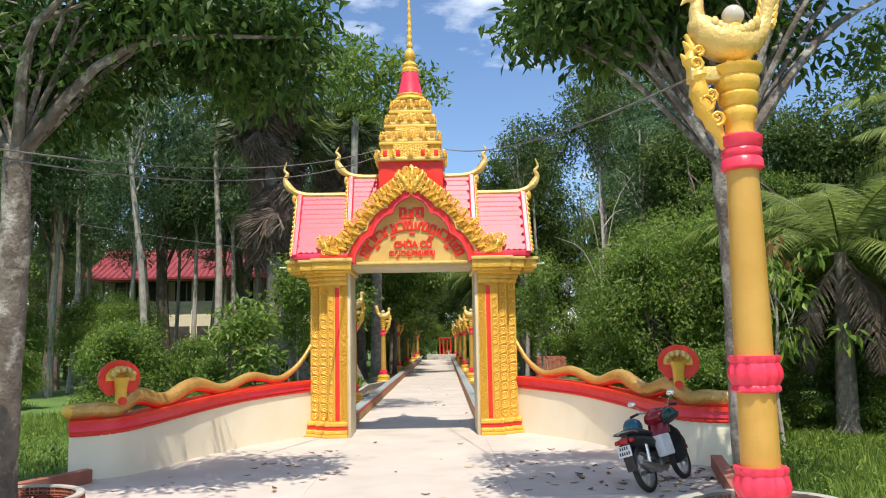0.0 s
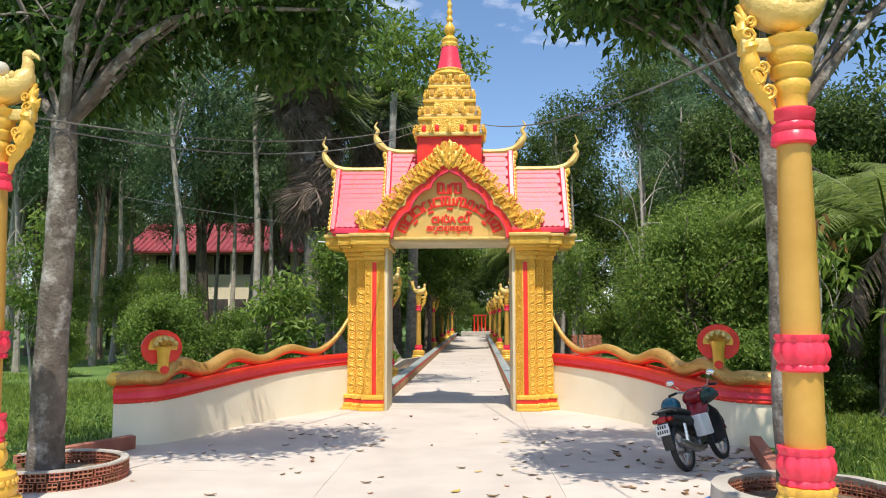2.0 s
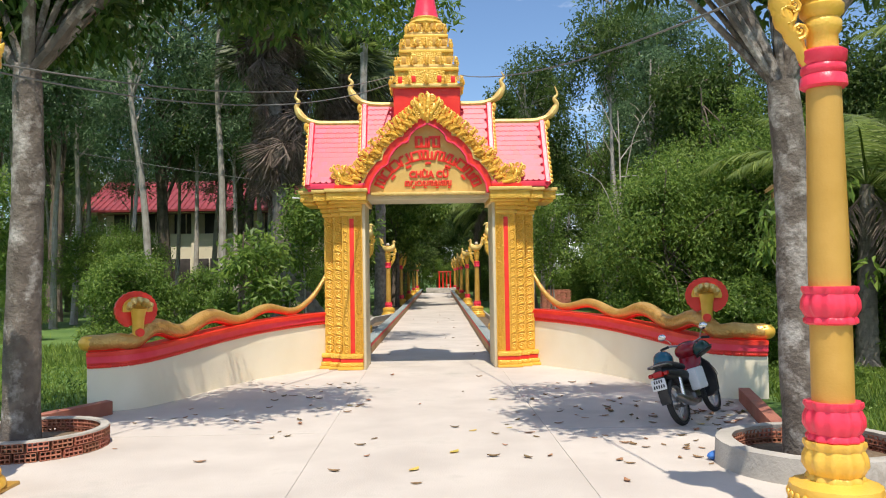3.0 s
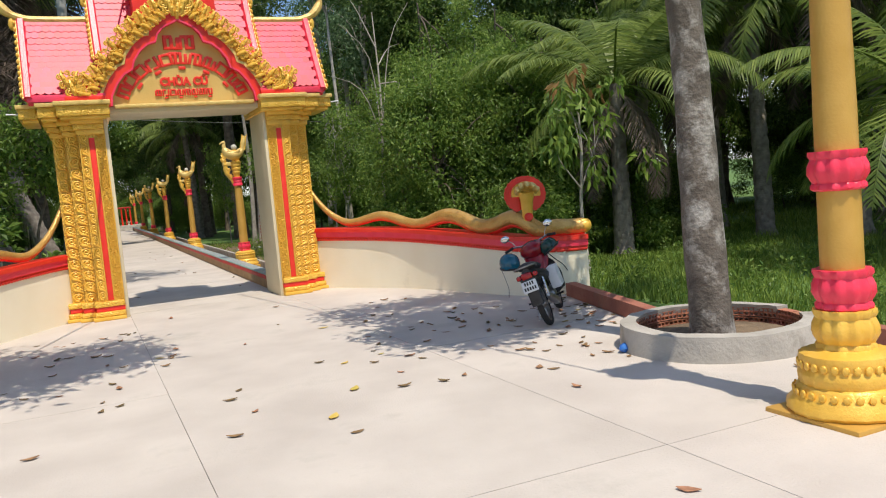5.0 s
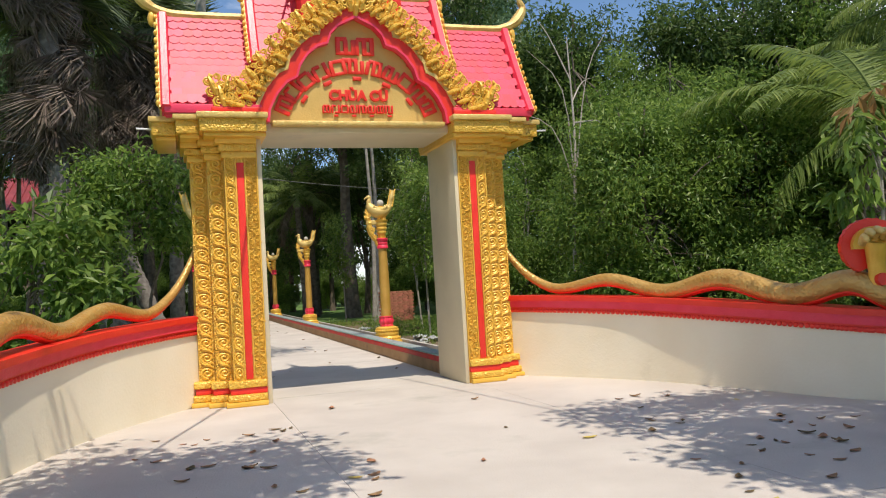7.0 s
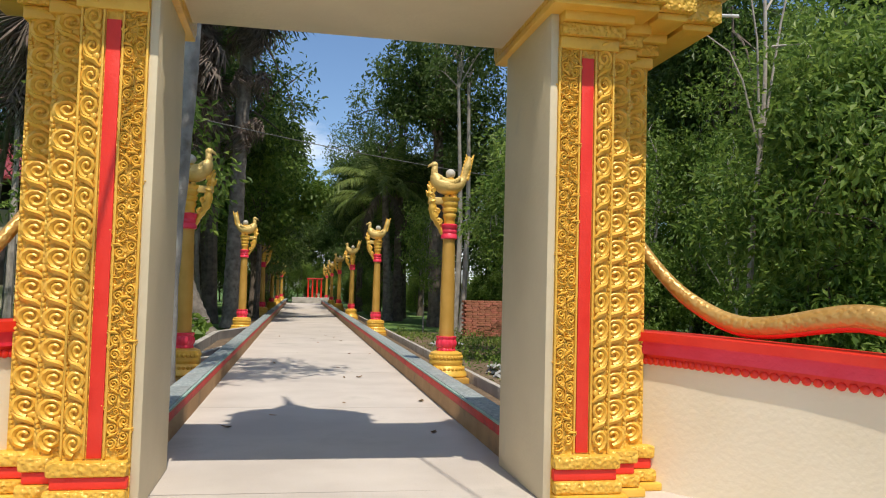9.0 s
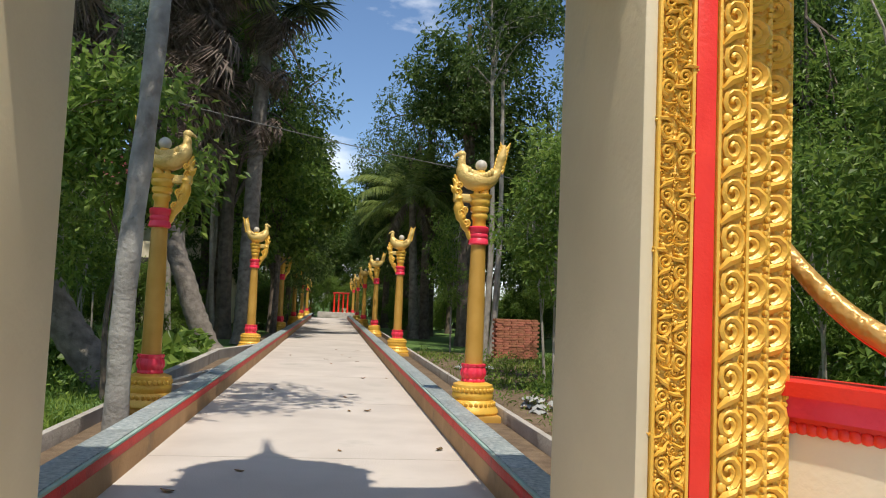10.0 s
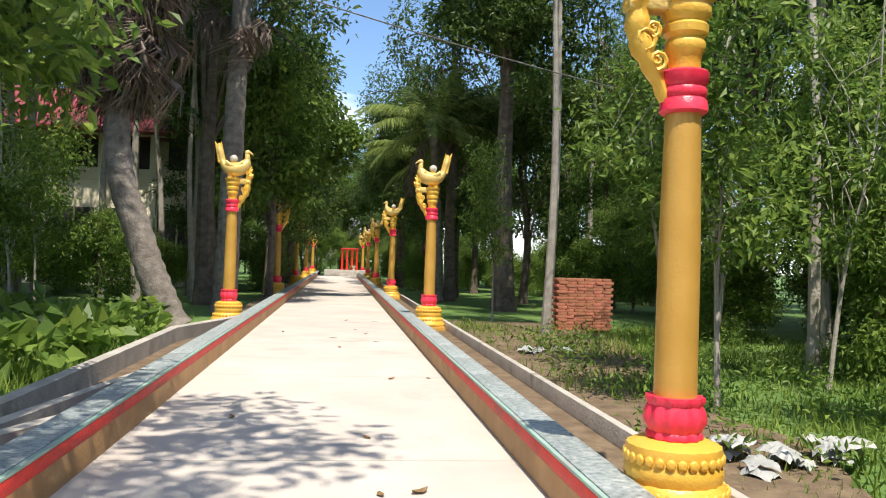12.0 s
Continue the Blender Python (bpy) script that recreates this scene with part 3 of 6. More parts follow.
def band(i_line, o_line, y0, y1):
    sh = Shape()
    rows = []
    for sgn, rng in ((1, range(len(i_line))), (-1, range(len(i_line) - 2, -1, -1))):
        for i in rng:
            a, b = i_line[i], o_line[i]
            rows.append([(sgn * a[0], y0, a[1]), (sgn * b[0], y0, b[1]), (sgn * b[0], y1, b[1]), (sgn * a[0], y1, a[1])])
    return sh.ribbon(rows)


part("arch_band", band(inner, mid, Y0 - 0.13, Y0 + 0.25), RED, gate, "cusped red arch band", smooth=30)
part("arch_rim", band(arch_line(0.125), outer, Y0 - 0.15, Y0 - 0.02), GOLD_PALE, gate, smooth=30)
part("arch_rim", band(arch_line(-0.015), arch_line(0.012), Y0 - 0.145, Y0 - 0.05), PINK, gate, smooth=30)
gback = [(x, 3.23 + (z - 3.23) * GABLE) for x, z in ((1.62, 3.42), (1.38, 3.62), (1.12, 4.0), (0.86, 4.36), (0.56, 4.66), (0.3, 4.88), (0.0, 5.28))]
grim = [(v.x, v.z) for v in spline([(x, 0, z) for x, z in gback], len(ARCH))]
part("gable_back", band(arch_line(0.06), grim, Y0 - 0.05, Y0 + 0.2), GOLD_CARVED, gate, "carved gold gable")


def flame_mesh():
    """A curled flame leaf, pointing up."""
    s = Shape()
    s.tube([(0, 0, -0.07), (0.005, -0.02, 0.0), (0.015, -0.03, 0.07), (0.02, -0.025, 0.125), (0.0, -0.01, 0.17)], [0.045, 0.064, 0.06, 0.046, 0.012], 9, 0.55)
    for f, dz, r in ((1, 0.0, 0.052), (-1, 0.03, 0.048), (1, 0.1, 0.04), (-1, 0.115, 0.035)):
        p, rr = spiral(r, 1.6, 12, 0.013, flip=f)
        s.tube([(q[0] + f * 0.048, q[1] - 0.048, q[2] + dz) for q in p], rr, 5)
    for q in ((0.0, -0.075, 0.0), (0.01, -0.075, 0.06), (-0.0, -0.06, 0.13)):
        s.ball(q, 0.018, 6, 5)
    return s.mesh("flame", GOLD)


FLAME = flame_mesh()
flame_line = spline([(x, 0, 3.23 + (z - 3.23) * GABLE) for x, z in ((1.46, 3.56), (1.26, 3.74), (1.06, 4.05), (0.80, 4.40), (0.55, 4.62), (0.36, 4.78), (0.18, 4.94))], 11)
for s in (-1, 1):
    for i, p in enumerate(flame_line):
        tilt = 38 - 2.5 * i
        part("flame", FLAME, None, gate, at=pose(s * p.x, Y0 - 0.07, p.z + 0.02, 0, s * tilt, 0) @ Matrix.Diagonal((s * 1.2, 1.2, 0.95, 1)))
        if i < 10:
            part("flame", FLAME, None, gate, at=pose(s * (p.x - 0.06), Y0 - 0.12, p.z - 0.13, 0, s * (tilt + 50), 0) @ Matrix.Diagonal((-s * 1.0, 1.2, 0.75, 1)))
    for k, (dx, dz, tl, sc) in enumerate(((1.58, 3.46, 8, 1.25), (1.66, 3.58, 18, 1.2), (1.54, 3.62, -18, 0.9), (1.47, 3.42, 60, 0.9))):
        part("wing_flame", FLAME, None, gate, at=pose(s * dx, Y0 - 0.12, dz, 0, s * tl, 0) @ Matrix.Diagonal((s * sc, 1.3, sc, 1)))
    part("wing_foot", Shape().box(min(s * 1.16, s * 1.72), max(s * 1.16, s * 1.72), Y0 - 0.2, Y0 + 0.1, 3.315, 3.39, 0.015), RED, gate)
for dx, dz, tl, sc in ((0, 4.80, 0, 1.8), (0.13, 4.78, 22, 1.45), (-0.13, 4.78, -22, 1.45), (0.07, 4.68, 10, 1.45), (-0.07, 4.68, -10, 1.45), (0.0, 4.62, 0, 1.3)):
    part("apex_flame", FLAME, None, gate, at=pose(dx, Y0 - 0.1, dz, 0, tl, 0) @ Matrix.Diagonal((sc if dx >= 0 else -sc, 1.3, sc, 1)))

# lettering
def letters(body, size, x, z, font_y, squeeze=1.0):
    cu = bpy.data.curves.new("lettering", "FONT")
    cu.body, cu.size, cu.align_x, cu.extrude, cu.offset = body, size, "CENTER", 0.012, 0.006
    cu.bevel_depth = 0.003
    tmp = bpy.data.objects.new("lettering", cu)
    scene.collection.objects.link(tmp)
    me = bpy.data.meshes.new_from_object(tmp.evaluated_get(bpy.context.evaluated_depsgraph_get()))
    bpy.data.objects.remove(tmp)
    me.materials.clear()
    me.materials.append(RED)
    part("lettering", me, None, gate, "raised red lettering", at=pose(x, font_y, z, 90, 0, 0) @ Matrix.Diagonal((squeeze, 1, 1, 1)))


letters("CHÙA CŨ", 0.17, 0.02, 3.53, Y0 + 0.008, 0.95)


def glyph(seed, h, w):
    """An unreadable letter: upright bars joined at the head, with a hook below."""
    rg = random.Random(seed)
    s = Shape()
    n = rg.choice((2, 3, 3))
    for i in range(n):
        x = -w / 2 + w * i / (n - 1)
        s.box(x - w * 0.15, x + w * 0.15, -0.03, 0.0, 0, h * rg.choice((0.85, 1.0)), 0.006)
    s.box(-w / 2, w / 2 - w * 0.4 * (seed % 2), -0.027, 0.0, h * 0.78, h, 0.008)
    s.box(-w / 2 + w * 0.35 * (seed % 3 == 0), w / 2, -0.027, 0.0, 0.0, h * 0.2, 0.008)
    if seed % 2:
        s.box(-w * 0.3, w * 0.4, -0.027, 0.0, -h * 0.42, -h * 0.16, 0.01)
    return s


for i in range(11):
    a = radians(157 - 134 * i / 10)
    part("bar_letter", glyph(i, 0.19, 0.155), RED, gate, at=pose(0.86 * math.cos(a), Y0 + 0.02, 3.16 + 0.71 * math.sin(a) - 0.02, 0, 90 - math.degrees(a), 0))
for i in range(8):
    part("bar_letter", glyph(i + 20, 0.10, 0.078), RED, gate, at=pose(-0.385 + 0.11 * i, Y0 + 0.02, 3.37, 0, 0, 0))
for i in range(2):
    part("bar_letter", glyph(i + 41, 0.22, 0.19), RED, gate, at=pose(-0.115 + 0.23 * i, Y0 + 0.02, 4.08, 0, 0, 0))

# roofs
def roof_piece(x0, x1, ye, ze, yr, zr, name="roof_panel"):
    """A thick sloping panel from the eave (ye, ze) to the ridge (yr, zr)."""
    t = 0.06
    s = Shape()
    n = 8
    rows = []
    for i in range(n + 1):
        u = i / n
        sag = -0.05 * math.sin(math.pi * u)
        yy, zz = ye + (yr - ye) * u, ze + (zr - ze) * u + sag
        rows.append([(x0, yy, zz), (x1, yy, zz), (x1, yy + (t if yr > ye else -t), zz - t), (x0, yy + (t if yr > ye else -t), zz - t)])
    s.ribbon(rows)
    return part(name, s, PINK, gate, "pink scale tiled roof slope")


tile_me = Shape().slab([(-0.055, 0.13), (-0.055, 0.03), (-0.04, 0.008), (0, -0.008), (0.04, 0.008), (0.055, 0.03), (0.055, 0.13)], -0.015, 0.0).mesh("roof_tile", PINK)


def tile_slope(panel, x0, x1, ye, ze, yr, zr):
    slope = Vector((0, yr - ye, zr - ze))
    n = int(slope.length / 0.1)
    ang = math.degrees(math.atan2(slope.z, slope.y)) - 90
    cols = int((x1 - x0) / 0.112)
    for j in range(n):
        u = (j + 0.1) / n
        sag = -0.05 * math.sin(math.pi * min(u + 0.05, 1))
        for i in range(cols + (j % 2 == 0)):
            x = x0 + 0.056 + (x1 - x0 - 0.112) * (i + (0 if j % 2 == 0 else 0.5)) / max(cols, 1)
            part("roof_tile", tile_me, None, panel, at=pose(x, ye + slope.y * u - 0.016, ze + slope.z * u + sag + 0.008, ang - random.uniform(1.4, 2.3), 0, 0))


RIDGE_LO, RIDGE_HI = 4.62, 4.97
for s in (-1, 1):
    x0, x1 = sorted((s * 1.16, s * 2.21))
    p = roof_piece(x0, x1, Y0 - 0.14, 3.34, YM, RIDGE_LO)
    tile_slope(p, x0 + 0.02, x1 - 0.06, Y0 - 0.14, 3.42, YM, RIDGE_LO)
    roof_piece(x0, x1, Y1 + 0.14, 3.34, YM, RIDGE_LO)
    x0, x1 = sorted((s * 0.62, s * 1.2))
    p = roof_piece(x0, x1, Y0 + 0.02, 3.9, YM, RIDGE_HI)
    tile_slope(p, x0 + 0.02, x1 - 0.06, Y0 + 0.02, 3.94, YM, RIDGE_HI)
    roof_piece(x0, x1, Y1 - 0.02, 3.9, YM, RIDGE_HI)
    part("gable_end", Shape().add([(s * 2.16, Y0 - 0.02, 3.32), (s * 2.16, Y1 + 0.02, 3.32), (s * 2.16, YM, 4.53), (s * 2.06, Y0 - 0.02, 3.32), (s * 2.06, Y1 + 0.02, 3.32), (s * 2.06, YM, 4.53)], [(0, 1, 2), (3, 5, 4), (0, 3, 4, 1), (1, 4, 5, 2), (2, 5, 3, 0)]), CREAM, gate)
    part("gable_end", Shape().add([(s * 1.14, Y0 + 0.16, 3.9), (s * 1.14, Y1 - 0.16, 3.9), (s * 1.14, YM, 4.88), (s * 1.04, Y0 + 0.16, 3.9), (s * 1.04, Y1 - 0.16, 3.9), (s * 1.04, YM, 4.88)], [(0, 1, 2), (3, 5, 4), (0, 3, 4, 1), (1, 4, 5, 2), (2, 5, 3, 0)]), CREAM, gate)
    # eave board, barge boards with a scalloped gold edge
    part("eave_board", Shape().box(*sorted((s * 1.16, s * 2.22)), Y0 - 0.18, Y0 - 0.11, 3.318, 3.42, 0.01), PINK, gate)
    for xe, ya, za, zb in ((2.20, Y0 - 0.16, 3.35, RIDGE_LO), (1.19, Y0, 3.92, RIDGE_HI)):
        for e, m, w in ((0.0, PINK_RING, 0.07), (0.06, GOLD_PALE, 0.024)):
            for back in (0, 1):
                line = [(s * (xe + e), (ya + (YM - ya) * u) if not back else (Y1 + Y0 - ya + (YM - Y1 - Y0 + ya) * u), za + (zb - za) * u - 0.05 * math.sin(math.pi * u) + 0.02) for u in np.linspace(0, 1, 12)]
                part("barge_board", Shape().tube(line, w, 6), m, gate)
        for u in np.linspace(0.04, 0.96, 13):
            part("barge_bud", Shape().ball((s * (xe + 0.085), ya + (YM - ya) * u - 0.02, za + (zb - za) * u - 0.05 * math.sin(math.pi * u) + 0.03), (0.024, 0.03, 0.04), 6, 5), GOLD, gate)
    # ridges and horn finials
    for xa, xb, zz, top in ((0.62, 1.16, RIDGE_HI, 5.62), (1.16, 2.19, RIDGE_LO, 5.33)):
        pts = spline([(s * xa, YM, zz + 0.03), (s * (xb - 0.25), YM, zz + 0.03), (s * xb, YM, zz + 0.06), (s * (xb + 0.2), YM, zz + 0.16), (s * (xb + 0.31), YM, zz + 0.34), (s * (xb + 0.27), YM, zz + 0.46), (s * (xb + 0.33), YM, zz + 0.55), (s * (xb + 0.28), YM, top)], 40)
        part("ridge_horn", Shape().tube(pts, [0.055] * 14 + [0.055 + 0.02 * math.sin(i / 8 * 3.14) for i in range(8)] + [0.052 - 0.0025 * i for i in range(18)], 8), GOLD_PALE, gate, "pale gold ridge ending in a horn finial")
        part("horn_beard", Shape().ball((s * (xb + 0.13), YM, zz - 0.03), (0.05, 0.04, 0.1), 8, 6), GOLD, gate)

# tower: red base, stepped gold tiers, pink cone and ringed spire
part("tower_base", Shape().box(-0.62, 0.62, YM - 0.5, YM + 0.5, 4.4, 5.20), RED, gate, "plain red tower base")
niche_me = Shape().box(-0.04, 0.04, -0.015, 0.0, 0, 0.12, 0.005).mesh("niche", RED)
niche_dull = Shape().box(-0.04, 0.04, -0.015, 0.0, 0, 0.12, 0.005).mesh("niche", GOLD_DULL)
tiers = [(5.20, 0.67, 0.38), (5.58, 0.57, 0.36), (5.94, 0.465, 0.31), (6.25, 0.36, 0.24)]
for i, (z0, h, dz) in enumerate(tiers):
    part("tier_slab", Shape().box(-h, h, YM - h * 0.86, YM + h * 0.86, z0, z0 + 0.07, 0.015), GOLD_PALE, gate)
    part("tier_body", Shape().box(-h * 0.86, h * 0.86, YM - h * 0.74, YM + h * 0.74, z0 + 0.07, z0 + dz - 0.06), GOLD_CARVED, gate, "carved gold tower tier")
    part("tier_body", Shape().box(-h * 0.5, h * 0.5, YM - h * 0.82, YM + h * 0.82, z0 + 0.071, z0 + dz - 0.055), GOLD_CARVED, gate)
    part("tier_lip", Shape().box(-h * 0.9, h * 0.9, YM - h * 0.80, YM + h * 0.80, z0 + dz - 0.06, z0 + dz, 0.012), GOLD, gate)
    for x in (-0.7, -0.34, 0.34, 0.7):
        part("niche", niche_me if i == 0 else niche_dull, None, gate, at=pose(h * x * 1.05, YM - h * (0.74 if abs(x) > 0.5 else 0.82) - 0.003, z0 + 0.1))
    for x in (-0.94, -0.5, 0.0, 0.5, 0.94):
        part("flame", FLAME, None, gate, at=pose(h * x, YM - h * 0.88, z0 + 0.11) @ Matrix.Diagonal((0.62, 0.6, 0.62 + 0.2 * (x == 0), 1)))
    for sx in (-1, 1):
        for yy in (-0.5, 0.1, 0.6):
            part("flame", FLAME, None, gate, at=pose(sx * h, YM + yy * h, z0 + 0.11, 0, 0, sx * 90) @ Matrix.Diagonal((0.62, 0.6, 0.62, 1)))
part("collar", Shape().lathe([(0.34, 6.48), (0.36, 6.52), (0.30, 6.58), (0.31, 6.62), (0.26, 6.65)], 24, (0, YM, 0), 12, 0.03), GOLD_CARVED, gate)
part("pink_cone", Shape().lathe([(0.255, 6.65), (0.235, 6.73), (0.195, 6.92), (0.165, 7.11)], 28, (0, YM, 0)), PINK_RING, gate, "smooth pink cone under the spire")
part("lotus_collar", Shape().lathe([(0.17, 7.11), (0.18, 7.17), (0.15, 7.21), (0.165, 7.27), (0.11, 7.33), (0.07, 7.36)], 24, (0, YM, 0), 10, 0.06), GOLD, gate)
prof, zz, r = [(0.06, 7.36), (0.1, 7.43), (0.115, 7.49), (0.1, 7.55), (0.055, 7.61)], 7.61, 0.058
while zz < 9.0:
    prof += [(r * 0.8, zz + 0.02), (r * 1.12, zz + 0.06), (r * 1.12, zz + 0.1), (r * 0.8, zz + 0.14)]
    zz += 0.15
    r *= 0.89
prof += [(0.012, 9.1), (0.004, 9.3)]
part("spire", Shape().lathe(prof, 18, (0, YM, 0)), GOLD, gate, "ringed gold spire")
for s in (-1, 1):
    part("cable_stub", Shape().tube([(s * 2.36, Y0 + 0.1, 3.18), (s * 2.53, Y0 + 0.1, 3.19)], 0.012, 8), WHITE_PL, gate)

# ---- wing walls with the serpent ----
def wing_wall(s):
    """s is 1 for the wall on the gate's east side and -1 for the other."""
    if s > 0:
        line = spline([(1.93, 15.60, 0), (2.40, 14.9, 0), (3.0, 13.85, 0), (3.38, 12.75, 0), (3.66, 11.65, 0), (3.98, 11.08, 0), (4.52, 10.95, 0)], 40)
    else:
        line = spline([(-1.93, 15.60, 0), (-2.45, 14.92, 0), (-3.05, 13.9, 0), (-3.46, 12.78, 0), (-3.76, 11.65, 0), (-4.06, 11.06, 0), (-4.54, 10.92, 0)], 40)

    def top(u):
        return 1.04 - 0.26 * (3 * u * u - 2 * u ** 3)

    def strip(z0, z1, half, u0=0.0, u1=1.0):
        rows = []
        for i, p in enumerate(line):
            u = i / (len(line) - 1)
            if not u0 <= u <= u1:
                continue
            a, b = line[max(i - 1, 0)], line[min(i + 1, len(line) - 1)]
            n = (b - a).normalized().cross(Vector((0, 0, 1)))
            t = top(u)
            lo, hi = (z0 if z0 == 0 else t + z0), t + z1
            rows.append([p + n * half + Vector((0, 0, lo)), p + n * half + Vector((0, 0, hi)), p - n * half + Vector((0, 0, hi)), p - n * half + Vector((0, 0, lo))])
        return Shape().ribbon(rows)

    w = thing("wing_wall", "curved cream wall with red coping beside the gate", "wall", kind="structure")
    part("wall_body", strip(0, -0.19, 0.11), CREAM, w, "cream painted wall")
    part("red_moulding", strip(-0.19, -0.145, 0.125), RED, w, "red moulding")
    part("red_moulding", strip(-0.145, -0.06, 0.15), PINK_RING, w, "red moulding")
    part("red_moulding", strip(-0.06, 0.0, 0.17), RED, w, "red moulding")
    scallop = Shape().ball((0, 0, 0), (0.03, 0.014, 0.026), 8, 5).mesh("scallop", RED)
    for i in range(110):
        u = 0.04 + 0.95 * i / 109
        q = u * (len(line) - 1)
        k = min(int(q), len(line) - 2)
        d = (line[k + 1] - line[k]).normalized()
        p = line[k].lerp(line[k + 1], q - k) + d.cross(Vector((0, 0, 1))) * (s * 0.128)
        part("scallop", scallop, None, w, at=pose(p.x, p.y, top(u) - 0.19, 0, 0, math.degrees(math.atan2(d.y, d.x))))
    sn = thing("serpent_rail", "wavy golden serpent with red belly lying on the wall", "serpent sculpture", group="serpents on the walls")
    pts, rad = [], []
    for i in range(100):
        u = i / 99
        q = u * (len(line) - 1)
        k = min(int(q), len(line) - 2)
        p = line[k].lerp(line[k + 1], q - k)
        r = 0.035 + 0.075 * min(u / 0.55, 1)
        wave = 0.075 * math.sin((u - 0.16) / 0.80 * 2 * math.pi * 3.6 - 1.6) * min(1, max(0, (u - 0.12) / 0.15)) * min(1, max(0, (0.93 - u) / 0.12))
        lift = 0.72 * max(0, 1 - u / 0.19) ** 2
        pts.append(p + Vector((0, 0, top(u) + r + 0.055 * min(1, max(0, (0.9 - u) / 0.1)) + wave + lift)))
        rad.append(r)
    part("body", Shape().tube(pts, rad, 12), GOLD_SCALE, sn, "scaly golden body")
    under = [p - Vector((0, 0, r * 0.62)) for p, r in zip(pts, rad)]
    part("belly", Shape().tube(under, [r * 0.62 for r in rad], 8), RED, sn, "red belly")
    # coil end and the fanned hood
    e, d = pts[-1], (pts[-1] - pts[-6]).normalized()
    part("coil_end", Shape().ball(e + d * 0.01, (0.118, 0.118, 0.105), 14, 10), GOLD, sn)
    part("coil_ring", Shape().lathe([(0.04, 0.0), (0.09, 0.01), (0.095, 0.03), (0.08, 0.05), (0.03, 0.06)], 18, e + Vector((0, 0, 0.04)), 9, 0.04), GOLD, sn)
    b = pts[76 if s > 0 else 79] + Vector((0, 0, 0.06))
    hood = thing("serpent_hood", "golden serpent heads before a red fan shaped hood", "serpent sculpture", pose(b.x, b.y, b.z - 0.03, 0, 0, -18 if s > 0 else 40), group="serpent hoods on the walls")
    fan = []
    for i in range(40):
        a = radians(-64 + (308 * i / 39))
        rr = 0.255 * (1 + 0.014 * math.cos(i * math.pi))
        fan.append((rr * 1.12 * math.cos(a), 0.36 + rr * math.sin(a)))
    fan += [(-0.07, 0.16), (0.07, 0.16)]
    part("fan", Shape().slab(fan, 0.0, 0.06), RED, hood, "red scalloped fan", smooth=25)
    part("neck", Shape().tube([(0, -0.03, 0.0), (0, -0.05, 0.12), (0, -0.05, 0.26), (0, -0.08, 0.4)], [0.075, 0.075, 0.085, 0.11], 14), GOLD, hood, "golden neck")
    part("chest", Shape().tube([(0, -0.1, 0.06), (0, -0.145, 0.06)], [0.06, 0.055], 14), RED, hood, "red round chest plate")
    part("crest", Shape().slab([(0.2 * math.cos(radians(a)), 0.37 + 0.17 * math.sin(radians(a))) for a in range(-14, 200, 12)], -0.05, 0.0), GOLD, hood)
    for i in range(5):
        a = radians(22 + 34 * i)
        c = Vector((0.13 * math.cos(a), -0.11, 0.40 + 0.10 * math.sin(a)))
        part("head", Shape().tube([c + Vector((0, 0.06, -0.05)), c, c + Vector((0.02 * math.cos(a), -0.055, -0.01)), c + Vector((0.02 * math.cos(a), -0.09, -0.03))], [0.04, 0.046, 0.034, 0.014], 9), GOLD_PALE, hood, "small golden serpent head")


wing_wall(1)
wing_wall(-1)

# ---- lamp posts ----
def lotus(s, z0, z1, r, at=(0, 0, 0), lobes=12):
    h = z1 - z0
    return s.lathe([(r * 0.86, z0), (r * 0.95, z0 + h * 0.05), (r * 0.95, z0 + h * 0.14), (r * 0.88, z0 + h * 0.2), (r * 1.05, z0 + h * 0.42), (r * 1.03, z0 + h * 0.62), (r * 0.92, z0 + h * 0.8), (r * 1.0, z0 + h * 0.9), (r * 0.98, z0 + h), (r * 0.7, z0 + h)], 60, at, lobes, 0.05)


